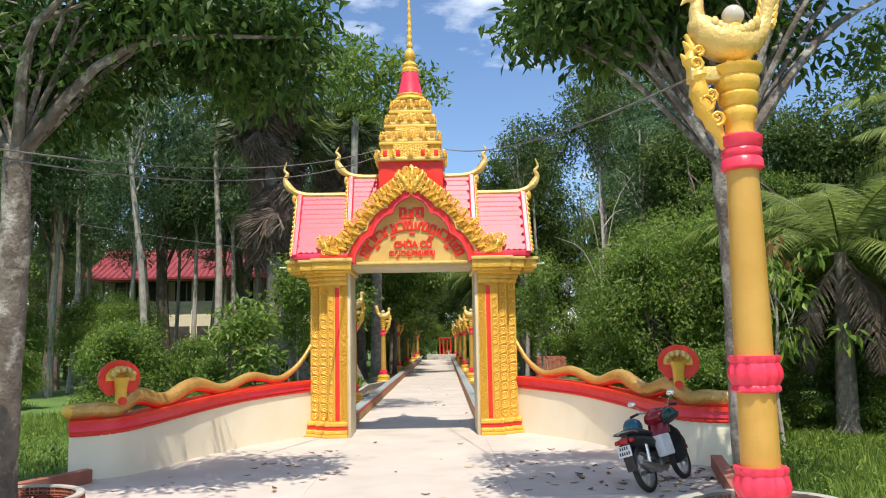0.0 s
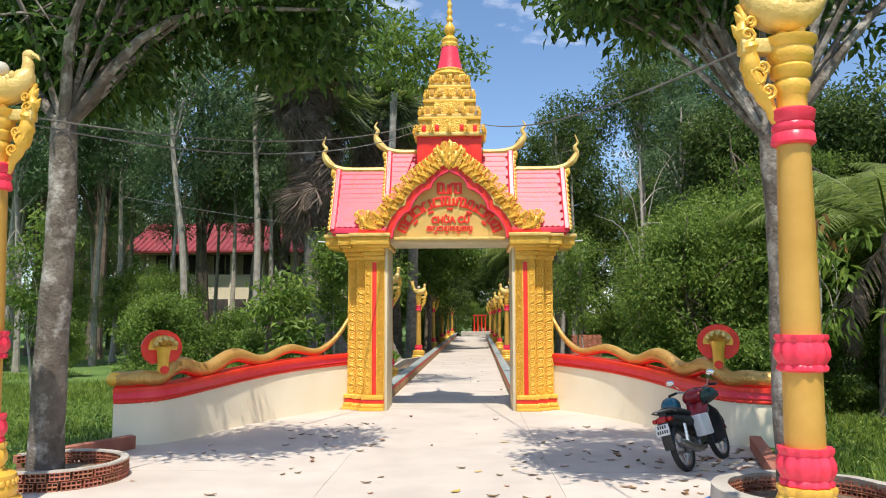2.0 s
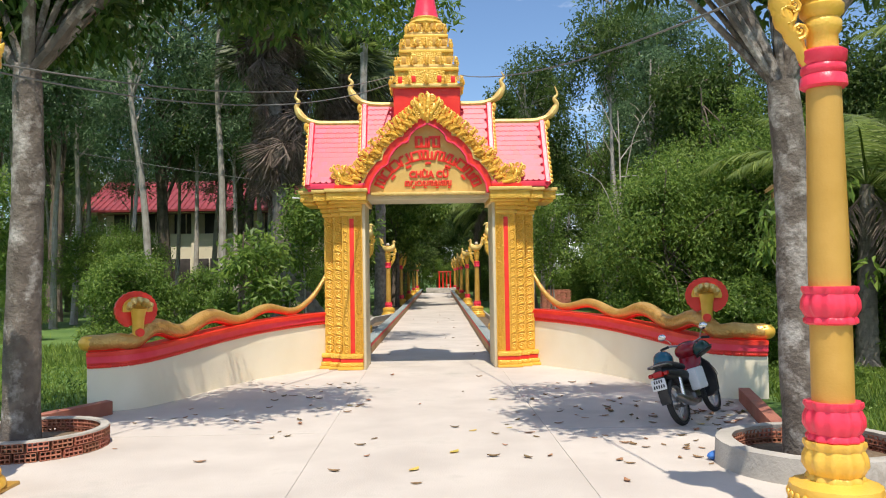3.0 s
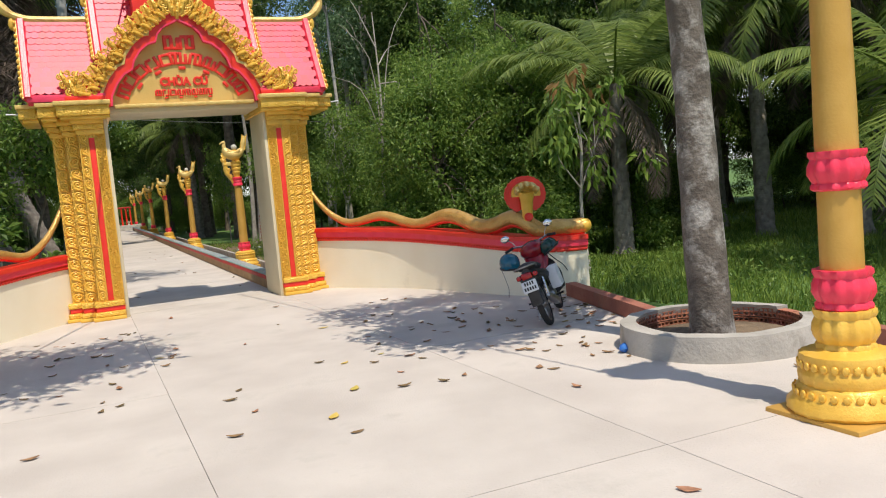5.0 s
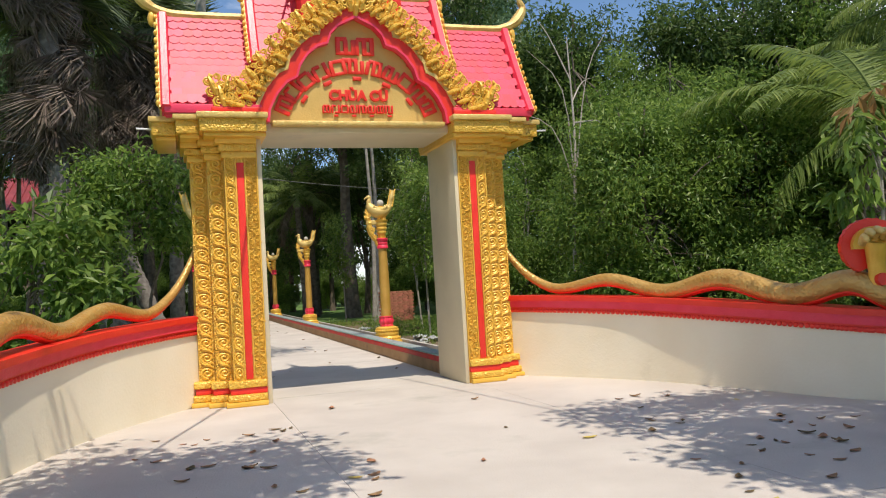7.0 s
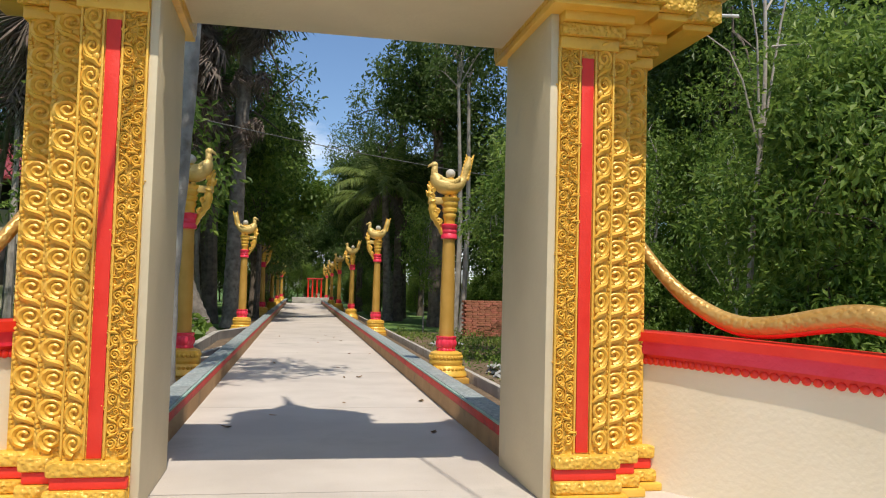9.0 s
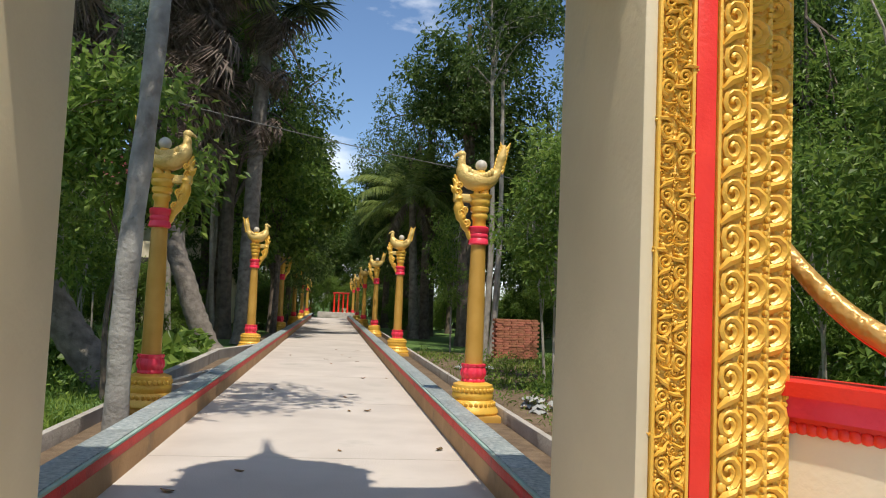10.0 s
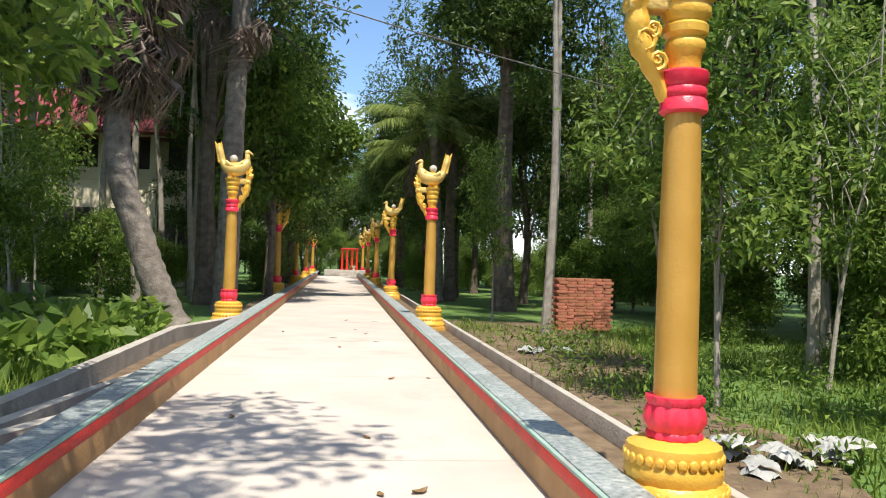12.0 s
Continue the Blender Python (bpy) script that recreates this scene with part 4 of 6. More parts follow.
def bird_lamp(post, z, k):
    """The goose on the capital with the globe on its back; it looks along -x. k scales it."""
    def P(x, zz, y=0.0):
        return (x * k, y * k, z + (zz + 0.05) * k)
    body = spline([P(-0.23, 0.44), P(-0.25, 0.36), P(-0.235, 0.27), P(-0.17, 0.17), P(-0.04, 0.12), P(0.1, 0.15), P(0.2, 0.25), P(0.235, 0.37), P(0.27, 0.50), P(0.285, 0.60)], 30)
    rr = [(0.034 + 0.02 * math.sin(min(i / 5, 1) * 1.57)) * k if i < 6 else (0.054 + 0.066 * math.sin(min((i - 5) / 14, 1) * math.pi)) * k + (0.012 * k if i < 20 else 0.0) for i in range(24)] + [(0.062 - 0.008 * i) * k for i in range(6)]
    part("bird_body", Shape().tube(body, rr, 12, 1.0), GOLD_PALE, post, "pale gold curved bird")
    part("bird_head", Shape().ball(P(-0.25, 0.45), (0.055 * k, 0.042 * k, 0.048 * k), 12, 8).tube([P(-0.28, 0.455), P(-0.33, 0.43), P(-0.355, 0.40)], [0.026 * k, 0.017 * k, 0.004 * k], 8), GOLD_PALE, post, "bird head with beak")
    part("comb", Shape().slab([(x * k, z + zz * k) for x, zz in ((-0.28, 0.485), (-0.25, 0.53), (-0.235, 0.49), (-0.205, 0.52), (-0.205, 0.47), (-0.24, 0.46))], -0.012 * k, 0.012 * k), GOLD_PALE, post)
    for i in range(7):
        u = i / 6
        for dx in (-0.035, 0.05):
            a = P(0.215 + 0.07 * u + dx * 0.6, 0.25 + 0.30 * u)
            part("tail_feather", Shape().tube([a, (a[0] + dx * 0.5 * k, 0, a[2] + 0.035 * k), (a[0] + dx * 0.9 * k, 0, a[2] + 0.085 * k)], [0.04 * k * (1.1 - 0.5 * u), 0.03 * k * (1.1 - 0.5 * u), 0.006 * k], 7), GOLD, post)
    for i in range(9):
        a = P(-0.16 + 0.035 * i, 0.175 + 0.004 * (i - 4) ** 2)
        for sy in (-1, 1):
            part("wing_feather", Shape().ball((a[0], sy * 0.095 * k, a[2]), (0.03 * k, 0.022 * k, 0.045 * k), 7, 5), GOLD_PALE, post)
    part("leg_block", Shape().tube([P(0.05, -0.06), P(0.06, 0.02), P(0.12, 0.16)], [0.07 * k, 0.045 * k, 0.065 * k], 10), GOLD, post)
    part("leg_block", Shape().tube([P(-0.05, -0.06), P(-0.05, 0.02), P(-0.06, 0.12)], [0.045 * k, 0.03 * k, 0.04 * k], 8), GOLD, post)
    part("globe", Shape().ball(P(0.0, 0.32), 0.075 * k, 20, 14), GLOBE, post, "frosted white globe lamp")
    part("globe_holder", Shape().lathe([(0.05 * k, z + 0.25 * k), (0.06 * k, z + 0.29 * k), (0.045 * k, z + 0.32 * k)], 14), GOLD, post)


def bracket(post, z, k):
    """The kneeling scroll figure that props the capital on the -x side; z is the capital's top."""
    def P(x, zz):
        return (x * k, 0.0, z + zz * k)
    part("bracket_arm", Shape().box(-0.33 * k, -0.08 * k, -0.06 * k, 0.06 * k, z - 0.10 * k, z + 0.0 * k, 0.015 * k), GOLD_PALE, post)
    part("bracket_figure", Shape().tube(spline([P(-0.10, -0.56), P(-0.16, -0.42), P(-0.23, -0.30), P(-0.26, -0.18), P(-0.27, -0.06), P(-0.31, 0.06), P(-0.30, 0.16), P(-0.335, 0.24)], 22), [((0.034 + 0.04 * math.sin(min(i / 12, 1) * math.pi * 0.6)) if i < 12 else (0.074 - 0.0066 * (i - 12))) * k * (1 + 0.16 * math.sin(i * 2.2)) for i in range(22)], 10, 0.85), GOLD, post, "carved golden bracket figure")
    for x, zz, r in ((-0.17, -0.36, 0.042), (-0.24, -0.25, 0.05), (-0.20, -0.2, 0.035), (-0.29, 0.02, 0.04), (-0.27, 0.11, 0.03)):
        p, rad = spiral(r * k * 1.3, 1.4, 12, 0.014 * k)
        for sy in (-1, 1):
            part("bracket_scroll", Shape().tube([(q[0] + x * k, sy * (0.055 * k - q[1]), q[2] + z + zz * k) for q in p], rad, 5), GOLD, post)
        part("bracket_leaf", Shape().tube([(x * k, 0, z + zz * k), ((x - 0.05) * k, 0, z + (zz + 0.03) * k), ((x - 0.085) * k, 0, z + (zz + 0.085) * k)], [0.05 * k, 0.034 * k, 0.006 * k], 8), GOLD, post)


def lamp_post(z_slab, base, lot1, shaft1, lot2, ring, cap, r_shaft, r_base, k, label, group, low_gold):
    post = thing("lamp_post", label, "lamp post", group=group)
    part("foot_slab", Shape().box(-r_base * 1.15, r_base * 1.15, -r_base * 1.15, r_base * 1.15, -0.02, z_slab, 0.012), GOLD_DULL, post)
    b0, b1 = base
    h = b1 - b0
    part("base_tier", Shape().lathe([(r_base * 1.14, b0), (r_base * 1.2, b0 + h * 0.06), (r_base * 1.17, b0 + h * 0.16), (r_base * 1.02, b0 + h * 0.28), (r_base * 0.98, b0 + h * 0.40), (r_base * 0.88, b0 + h * 0.46)], 40, lobes=20, depth=0.012), GOLD, post, "gold lotus base")
    part("base_tier", Shape().lathe([(r_base * 0.9, b0 + h * 0.44), (r_base * 0.95, b0 + h * 0.56), (r_base * 0.93, b0 + h * 0.64), (r_base * 0.88, b0 + h * 0.72), (r_base * 0.92, b0 + h * 0.82), (r_base * 0.9, b0 + h * 0.92), (r_base * 0.6, b1)], 40, lobes=20, depth=0.016), GOLD, post)
    bead = Shape().ball((0, 0, 0), (0.011, 0.024, 0.027), 7, 5).mesh("petal", GOLD)
    for i in range(28):
        a = 2 * math.pi * i / 28
        part("petal", bead, None, post, at=pose(r_base * 1.04 * math.cos(a), r_base * 1.04 * math.sin(a), b0 + h * 0.33, 0, 0, math.degrees(a)))
        part("petal", bead, None, post, at=pose(r_base * 0.93 * math.cos(a), r_base * 0.93 * math.sin(a), b0 + h * 0.76, 0, 0, math.degrees(a)))
    if low_gold:
        part("gold_lotus", lotus(Shape(), low_gold[0], low_gold[1], r_shaft * 1.5), GOLD, post, "gold lotus collar")
    part("lotus_collar", lotus(Shape(), lot1[0], lot1[1], r_shaft * 1.42), PINK_RING, post, "pink red lotus collar")
    part("shaft", Shape().lathe([(r_shaft * 1.06, shaft1[0]), (r_shaft * 1.03, (shaft1[0] + shaft1[1]) / 2), (r_shaft * 0.88, shaft1[1])], 32), GOLD_DULL, post, "smooth ochre gold shaft")
    if lot2:
        part("lotus_collar", lotus(Shape(), lot2[0], lot2[1], r_shaft * 1.36), PINK_RING, post, "pink red lotus collar")
    h = ring[1] - ring[0]
    rr = r_shaft * 1.15
    part("ring_collar", Shape().lathe([(rr * 0.9, ring[0]), (rr * 1.04, ring[0] + h * 0.06), (rr, ring[0] + h * 0.3), (rr * 0.9, ring[0] + h * 0.36), (rr * 0.98, ring[0] + h * 0.42), (rr * 0.98, ring[0] + h * 0.56), (rr * 0.9, ring[0] + h * 0.62), (rr * 1.02, ring[0] + h * 0.7), (rr * 1.06, ring[0] + h * 0.94), (rr * 0.9, ring[1])], 40, lobes=16, depth=0.012), PINK_RING, post, "pink red ring collar")
    c0, c1 = ring[1], cap
    h = c1 - c0
    rr = r_shaft
    part("capital", Shape().lathe([(rr * 0.8, c0), (rr * 0.8, c0 + h * 0.2), (rr * 0.98, c0 + h * 0.26), (rr * 1.0, c0 + h * 0.36), (rr * 0.86, c0 + h * 0.42), (rr * 1.1, c0 + h * 0.48), (rr * 1.14, c0 + h * 0.58), (rr * 0.98, c0 + h * 0.63), (rr * 1.2, c0 + h * 0.7), (rr * 1.26, c0 + h * 0.8), (rr * 1.16, c0 + h * 0.86), (rr * 1.42, c0 + h * 0.93), (rr * 1.45, c1), (rr * 1.0, c1)], 36, lobes=18, depth=0.008), GOLD, post, "ringed gold capital")
    bird_lamp(post, cap, k)
    bracket(post, cap, k)
    return post


FRONT = ("tall golden lamp post with pink collars and a bird", "lamp posts before the gate")
fp = lamp_post(0.03, (0.03, 0.42), (0.655, 0.905), (0.90, 2.875), (1.385, 1.625), (2.875, 3.12), 3.60, 0.119, 0.30, 1.02, *FRONT, (0.40, 0.66))
fp.matrix_world = pose(2.51, 5.17, 0)
copy_thing(fp, pose(-3.88, 6.8, 0, 0, 0, 180))
ALONG = ("golden lamp post with red collars and a bird", "lamp posts along the path")
pp = lamp_post(0.10, (0.10, 0.45), (0.445, 0.65), (0.65, 1.995), None, (1.995, 2.205), 2.57, 0.096, 0.245, 0.92, *ALONG, None)
pp.matrix_world = pose(PR + 0.45, 21.2, 0)
for i in range(7):
    yy = 21.2 + 10.68 * i
    if i:
        copy_thing(pp, pose(PR + 0.45, yy, 0, 0, 0, random.uniform(-4, 4)))
    copy_thing(pp, pose(PL - 0.47, yy - 0.1, 0, 0, 0, 180 + random.uniform(-4, 4)))

# ---- plants ----
def leaf_cloud(name, rng, centres, per, spread, length, width, material, droop=0.3, flat=0.75):
    """Many single folded leaves gathered round the centres of clumps."""
    c = np.repeat(np.asarray(centres, float), per, axis=0)
    n = len(c)
    off = rng.normal(size=(n, 3))
    off /= np.linalg.norm(off, axis=1)[:, None]
    off *= (rng.random(n) ** 0.45)[:, None] * spread
    off[:, 2] *= flat
    c = c + off * rng.uniform(0.7, 1.25, (n, 1))
    d = rng.normal(size=(n, 3)) * 0.8 + off / max(spread, 1e-6)
    d[:, 2] -= droop
    d /= np.linalg.norm(d, axis=1)[:, None]
    up = rng.normal(size=(n, 3)) * 0.55 + np.array([0, 0, 1.0])
    w = np.cross(d, up)
    w /= np.linalg.norm(w, axis=1)[:, None] + 1e-9
    nn = np.cross(w, d)
    ln = length * rng.uniform(0.65, 1.25, (n, 1))
    wd = width * rng.uniform(0.7, 1.2, (n, 1))
    v = np.empty((n, 4, 3))
    v[:, 0] = c
    v[:, 1] = c + d * ln * 0.45 + w * wd * 0.5 + nn * wd * 0.18
    v[:, 2] = c + d * ln - nn * ln * 0.14
    v[:, 3] = c + d * ln * 0.45 - w * wd * 0.5 + nn * wd * 0.18
    return fast_mesh(name, v.reshape(-1, 3), np.arange(n * 4).reshape(-1, 4), material)


def crown_points(rng, n, centre, radii, hollow=0.45, lumps=5):
    """Clump centres in an uneven crown: several lumps, thin in the middle, with gaps."""
    heads = rng.normal(size=(lumps, 3))
    heads /= np.linalg.norm(heads, axis=1)[:, None]
    heads *= rng.uniform(0.35, 0.72, (lumps, 1))
    out = []
    while len(out) < n:
        h = heads[rng.integers(lumps)]
        p = rng.normal(size=3)
        p /= np.linalg.norm(p)
        p = h + p * rng.uniform(hollow, 1.0) * 0.52
        if np.linalg.norm(p) < 1.15:
            out.append(np.array(centre) + p * np.array(radii))
    return out


def tree_shape(rng, base, top, r0, r1, targets, limb_r, bend=0.25, seg=8, low=0.45):
    """A tapered trunk from base to top and limbs from it to the targets."""
    s = Shape()
    b, t = Vector(base), Vector(top)
    mids = [b.lerp(t, u) + Vector((rng.normal() * bend * 0.5, rng.normal() * bend * 0.5, 0)) for u in (0.33, 0.66)]
    line = spline([b, *mids, t], 16)
    s.tube(line, [r0 * (1.25 if i == 0 else 1) + (r1 - r0) * i / 15 for i in range(16)], seg)
    for q in targets:
        q = Vector(q)
        k = int(rng.uniform(low, 0.97) * 15)
        a = line[k]
        m = a.lerp(q, 0.5) + Vector((rng.normal() * 0.15, rng.normal() * 0.15, 0.18 * (q - a).length))
        s.tube(spline([a, m, q], 7), [limb_r * (1 - 0.13 * i) for i in range(7)], 5)
    return s


def make_tree(name, label, category, seed, height, trunk_r, bare, crown_r, clumps, per, spread, leaf, leaf_m, bark, group, lumps=6, at=None):
    rng = np.random.default_rng(seed)
    tr = thing(name, label, category, at, group)
    ch = height - bare
    pts = crown_points(rng, clumps, (0, 0, bare + ch * 0.5), (crown_r, crown_r, ch * 0.5), lumps=lumps)
    limbs = [pts[i] for i in range(0, len(pts), max(1, len(pts) // 16))]
    part("trunk", tree_shape(rng, (0, 0, -0.12), (rng.normal() * 0.3, rng.normal() * 0.3, height * 0.9), trunk_r, trunk_r * 0.25, limbs, trunk_r * 0.3, low=min(0.9, max(0.3, bare / height * 1.1))), bark, tr, at=Matrix())
    part("crown", leaf_cloud("crown", rng, pts, per, spread, leaf[0], leaf[1], leaf_m), None, tr, at=Matrix())
    return tr


def scatter(proto, places, seed, size=(0.85, 1.2)):
    """The first place takes the tree itself, the others take copies."""
    rg = random.Random(seed)
    for i, (x, y) in enumerate(places):
        k = rg.uniform(*size)
        m = pose(x, y, -0.06, rg.uniform(-2, 2), rg.uniform(-2, 2), rg.uniform(0, 360)) @ Matrix.Diagonal((k, k, k * rg.uniform(0.92, 1.12), 1))
        if i == 0:
            proto.matrix_basis = m
        else:
            c = copy_thing(proto, pose(0, 0, 0))
            c.matrix_basis = m


# shade trees in the yard's two planters
def yard_tree(name_label, base, fork, centre, radii, clumps, seed, extra):
    rng = np.random.default_rng(seed)
    tr = thing("shade_tree", name_label, "tree", group="shade trees in the yard")
    pts = crown_points(rng, clumps, centre, radii, 0.3, 7)
    limbs = [pts[i] for i in range(0, len(pts), max(1, len(pts) // 14))]
    s = Shape()
    b, f = Vector(base), Vector(fork)
    line = spline([b - Vector((0, 0, 0.1)), b.lerp(f, 0.35), b.lerp(f, 0.7) + Vector((0.03, 0, 0)), f], 14)
    s.tube(line, [0.215 if i == 0 else 0.19 - 0.0042 * i + 0.006 * math.sin(i * 2.3) for i in range(14)], 14)
    for j, q in enumerate([*limbs, *extra]):
        q = Vector(q)
        m = f.lerp(q, 0.45) + Vector((rng.normal() * 0.2, rng.normal() * 0.2, 0.12 * (q - f).length))
        r = 0.075 if j % 3 == 0 else 0.042
        pl = spline([f - Vector((0, 0, 0.1)), m, q], 9)
        s.tube(pl, [r * (1 - 0.105 * i) for i in range(9)], 7)
        for t in range(2):
            e = Vector(pts[rng.integers(len(pts))])
            if (e - m).length < 2.2:
                s.tube(spline([pl[4 + t], pl[4 + t].lerp(e, 0.5) + Vector((0, 0, 0.1)), e], 5), [0.026, 0.022, 0.017, 0.012, 0.006], 5)
    pts = pts + [np.array(e) + rng.normal(size=3) * 0.35 for e in extra for _ in range(4)]
    part("trunk", s, BARK_GREY, tr, "grey trunk with pale lichen")
    part("crown", leaf_cloud("crown", rng, pts, 52, 0.42, 0.165, 0.075, LEAF_NEAR, 0.7), None, tr, "dark green leaves")


yard_tree("grey trunked shade tree in a round brick planter", (-4.14, 8.35, 0), (-4.05, 8.3, 3.9), (-3.8, 9.2, 5.5), (2.7, 1.9, 1.5), 270, 3, [(-5.8, 8.5, 5.4), (-5.4, 7.6, 6.4), (-4.6, 9.2, 5.2), (-2.6, 10.2, 5.6)])
yard_tree("dark grey shade tree in a round cement planter", (3.26, 7.15, 0), (3.16, 7.2, 3.4), (3.0, 8.0, 5.5), (2.1, 2.0, 1.15), 210, 5, [(4.8, 7.2, 5.8), (5.4, 8.0, 5.4), (4.6, 6.6, 6.4), (4.0, 8.4, 6.2), (4.4, 7.6, 6.9), (5.2, 7.6, 6.0), (6.0, 8.2, 6.4), (5.0, 8.6, 7.2)])

# tall slender trees
tall_a = make_tree("tall_tree", "tall slender tree with thin pale trunk and airy crown", "tree", 11, 12.5, 0.13, 6.3, 2.1, 70, 64, 0.6, (0.19, 0.075), LEAF_BLUE, BARK_PALE, "tall trees round the temple", 8)
tall_b = make_tree("tall_tree", "tall tree with dark trunk and dense dark green crown", "tree", 12, 13.5, 0.26, 3.6, 2.9, 115, 64, 0.66, (0.21, 0.09), LEAF_DARK, BARK_DARK, "tall trees round the temple", 9)
tall_c = make_tree("leafy_tree", "leafy tree with fresh green crown reaching low", "tree", 13, 9.5, 0.12, 1.3, 2.4, 125, 88, 0.55, (0.155, 0.07), LEAF_MID, BARK_DARK, "leafy trees behind the walls", 9)
bush_a = make_tree("shrub", "dense green shrub with leaves down to the grass", "shrub", 14, 2.5, 0.04, 0.05, 1.25, 85, 100, 0.36, (0.11, 0.052), LEAF_MID, BARK_DARK, "shrubs round the temple", 6)
bush_b = make_tree("shrub", "tall green small leaved shrub standing in the grass", "shrub", 15, 4.2, 0.06, 0.3, 1.6, 120, 130, 0.44, (0.105, 0.048), LEAF_MID, BARK_DARK, "shrubs round the temple", 7)
sap = make_tree("sapling", "young thin stemmed tree with sparse green leaves", "tree", 16, 4.6, 0.03, 1.2, 1.0, 40, 70, 0.36, (0.12, 0.052), LEAF_MID, BARK_PALE, "saplings beside the path", 6)

rg = random.Random(4)


def field(x0, x1, y0, y1, n, gap, keep=lambda x, y: True):
    pts = []
    tries = 0
    while len(pts) < n and tries < n * 60:
        tries += 1
        p = (rg.uniform(x0, x1), rg.uniform(y0, y1))
        if keep(*p) and all((p[0] - q[0]) ** 2 + (p[1] - q[1]) ** 2 > gap * gap for q in pts):
            pts.append(p)
    return pts


scatter(tall_a, field(-22, -7.5, 25, 44, 28, 1.6) + field(-44, -24, 24, 60, 16, 3.5) + field(-20, -5, 60, 80, 8, 3.5) + field(9, 24, 36, 60, 12, 3.5) + [(-5.2, 39.5), (-6.8, 42.0), (-8.4, 40.0), (-5.8, 45.5), (7.4, 34.0), (8.8, 31.0)], 1)
scatter(tall_b, [(10.6, 37.0), (-8.6, 37.0), (-5.6, 50.0), (-3.4, 39.2), (13.4, 27.5), (16.6, 25.0), (12.0, 31.5), (19.0, 28.0), (21.5, 22.5), (3.8, 44.5)] + field(-45, -8, 60, 85, 18, 4.0) + field(-40, -20, 44, 58, 10, 3.5) + [(-2.6, 54.0), (3.0, 57.0), (-4.2, 46.0)] + field(10, 36, 44, 75, 15, 4.5) + field(-12, 12, 88, 104, 12, 3.5) + field(26, 48, 6, 40, 14, 4), 2, (0.75, 1.05))
old_b = copy_thing(tall_b, pose(0, 0, 0))
scatter(old_b, [(-5.0, 47.0), (-10.2, 43.0), (-12.5, 38.0), (-16.5, 35.0), (-21.0, 38.0), (-7.4, 55.0), (-26.0, 36.0)], 31, (1.12, 1.35))
make_tree("tall_tree", "tall tree with thick dark bare trunk beside the path", "tree", 51, 12.5, 0.33, 5.6, 3.0, 170, 70, 0.62, (0.22, 0.1), LEAF_DARK, BARK_DARK, "tall trees round the temple", 8, pose(4.7, 39.8, -0.05))
pole_tree = make_tree("slender_tree", "slender tree with bare pale trunk and small high crown", "tree", 52, 12.5, 0.1, 8.2, 1.7, 60, 56, 0.55, (0.19, 0.08), LEAF_DARK, BARK_PALE, "slender trees beside the path", 6)
scatter(pole_tree, [(3.85, 31.9), (4.6, 34.6), (6.3, 27.4), (-3.9, 40.5), (-4.6, 43.5)], 21, (0.85, 1.05))
shady = make_tree("shade_tree", "spreading dark green tree with leaves hanging over", "tree", 53, 8.6, 0.17, 2.1, 2.6, 150, 80, 0.6, (0.2, 0.09), LEAF_DARK, BARK_DARK, "dark trees along the path", 8)
scatter(shady, [(-2.4, 46.5), (-2.6, 52.0), (-2.5, 58.0), (-2.5, 64.5), (4.4, 47.5), (3.9, 54.5), (3.4, 60.0), (3.2, 67.0), (-5.6, 56.0), (6.2, 44.0), (-4.6, 49.0), (5.8, 51.5), (-2.0, 77.5), (2.6, 78.0), (0.2, 80.0), (-5.5, 76), (5.8, 75.5)] + field(17, 30, 7, 24, 22, 2.4) + field(10.5, 16, 24, 30, 4, 2.4), 22, (0.8, 1.08))
scatter(tall_c, [(9.6, 26.6), (12.4, 27.8), (15.8, 25.6)] + field(12, 26, 29, 38, 9, 2.8) + field(7.5, 16, 40, 72, 11, 3.5) + field(-14, -6.5, 56, 76, 8, 3.8) + field(20, 34, 2, 26, 18, 2.8) + field(-7, 7, 80, 86, 9, 2.0), 3, (0.8, 1.1))
near_c = copy_thing(tall_c, pose(0, 0, 0))
scatter(near_c, [(9.4, 20.6), (11.4, 21.4), (13.4, 22.4), (15.2, 20.2), (10.4, 24.0)], 13, (0.6, 0.74))
low_c = make_tree("leafy_tree", "small leafy tree with thin stem in the weeds", "tree", 54, 4.4, 0.045, 0.9, 1.15, 60, 70, 0.36, (0.105, 0.048), LEAF_MID, BARK_PALE, "small trees beside the path", 7)
scatter(low_c, [(7.3, 19.6), (6.5, 17.4), (6.9, 22.6), (8.0, 24.6), (7.4, 27.2), (9.0, 28.4), (8.6, 22.2), (6.8, 31.2)], 23, (0.8, 1.2))
scatter(bush_a, [(5.6, 14.0), (4.2, 16.4), (6.8, 15.6), (-7.6, 20.2), (-5.9, 20.6), (-4.6, 18.3), (8.6, 15.2), (10.6, 15.8), (7.6, 20.6)] + field(6.6, 11, 23, 46, 13, 1.8) + field(-9, -4.6, 38, 52, 7, 2.0) + field(-24, -8, 22, 27, 5, 2.8) + field(16, 28, 4, 22, 18, 2.2) + field(6, 15, 47, 53, 10, 1.5) + field(5.5, 12, 56, 62, 7, 1.5) + field(-12, -5, 53, 58, 6, 1.6) + [(-2.9, 49), (-3.1, 55), (-2.9, 61), (3.4, 52.6), (3.2, 58.2), (3.2, 64)], 4, (0.65, 1.05))
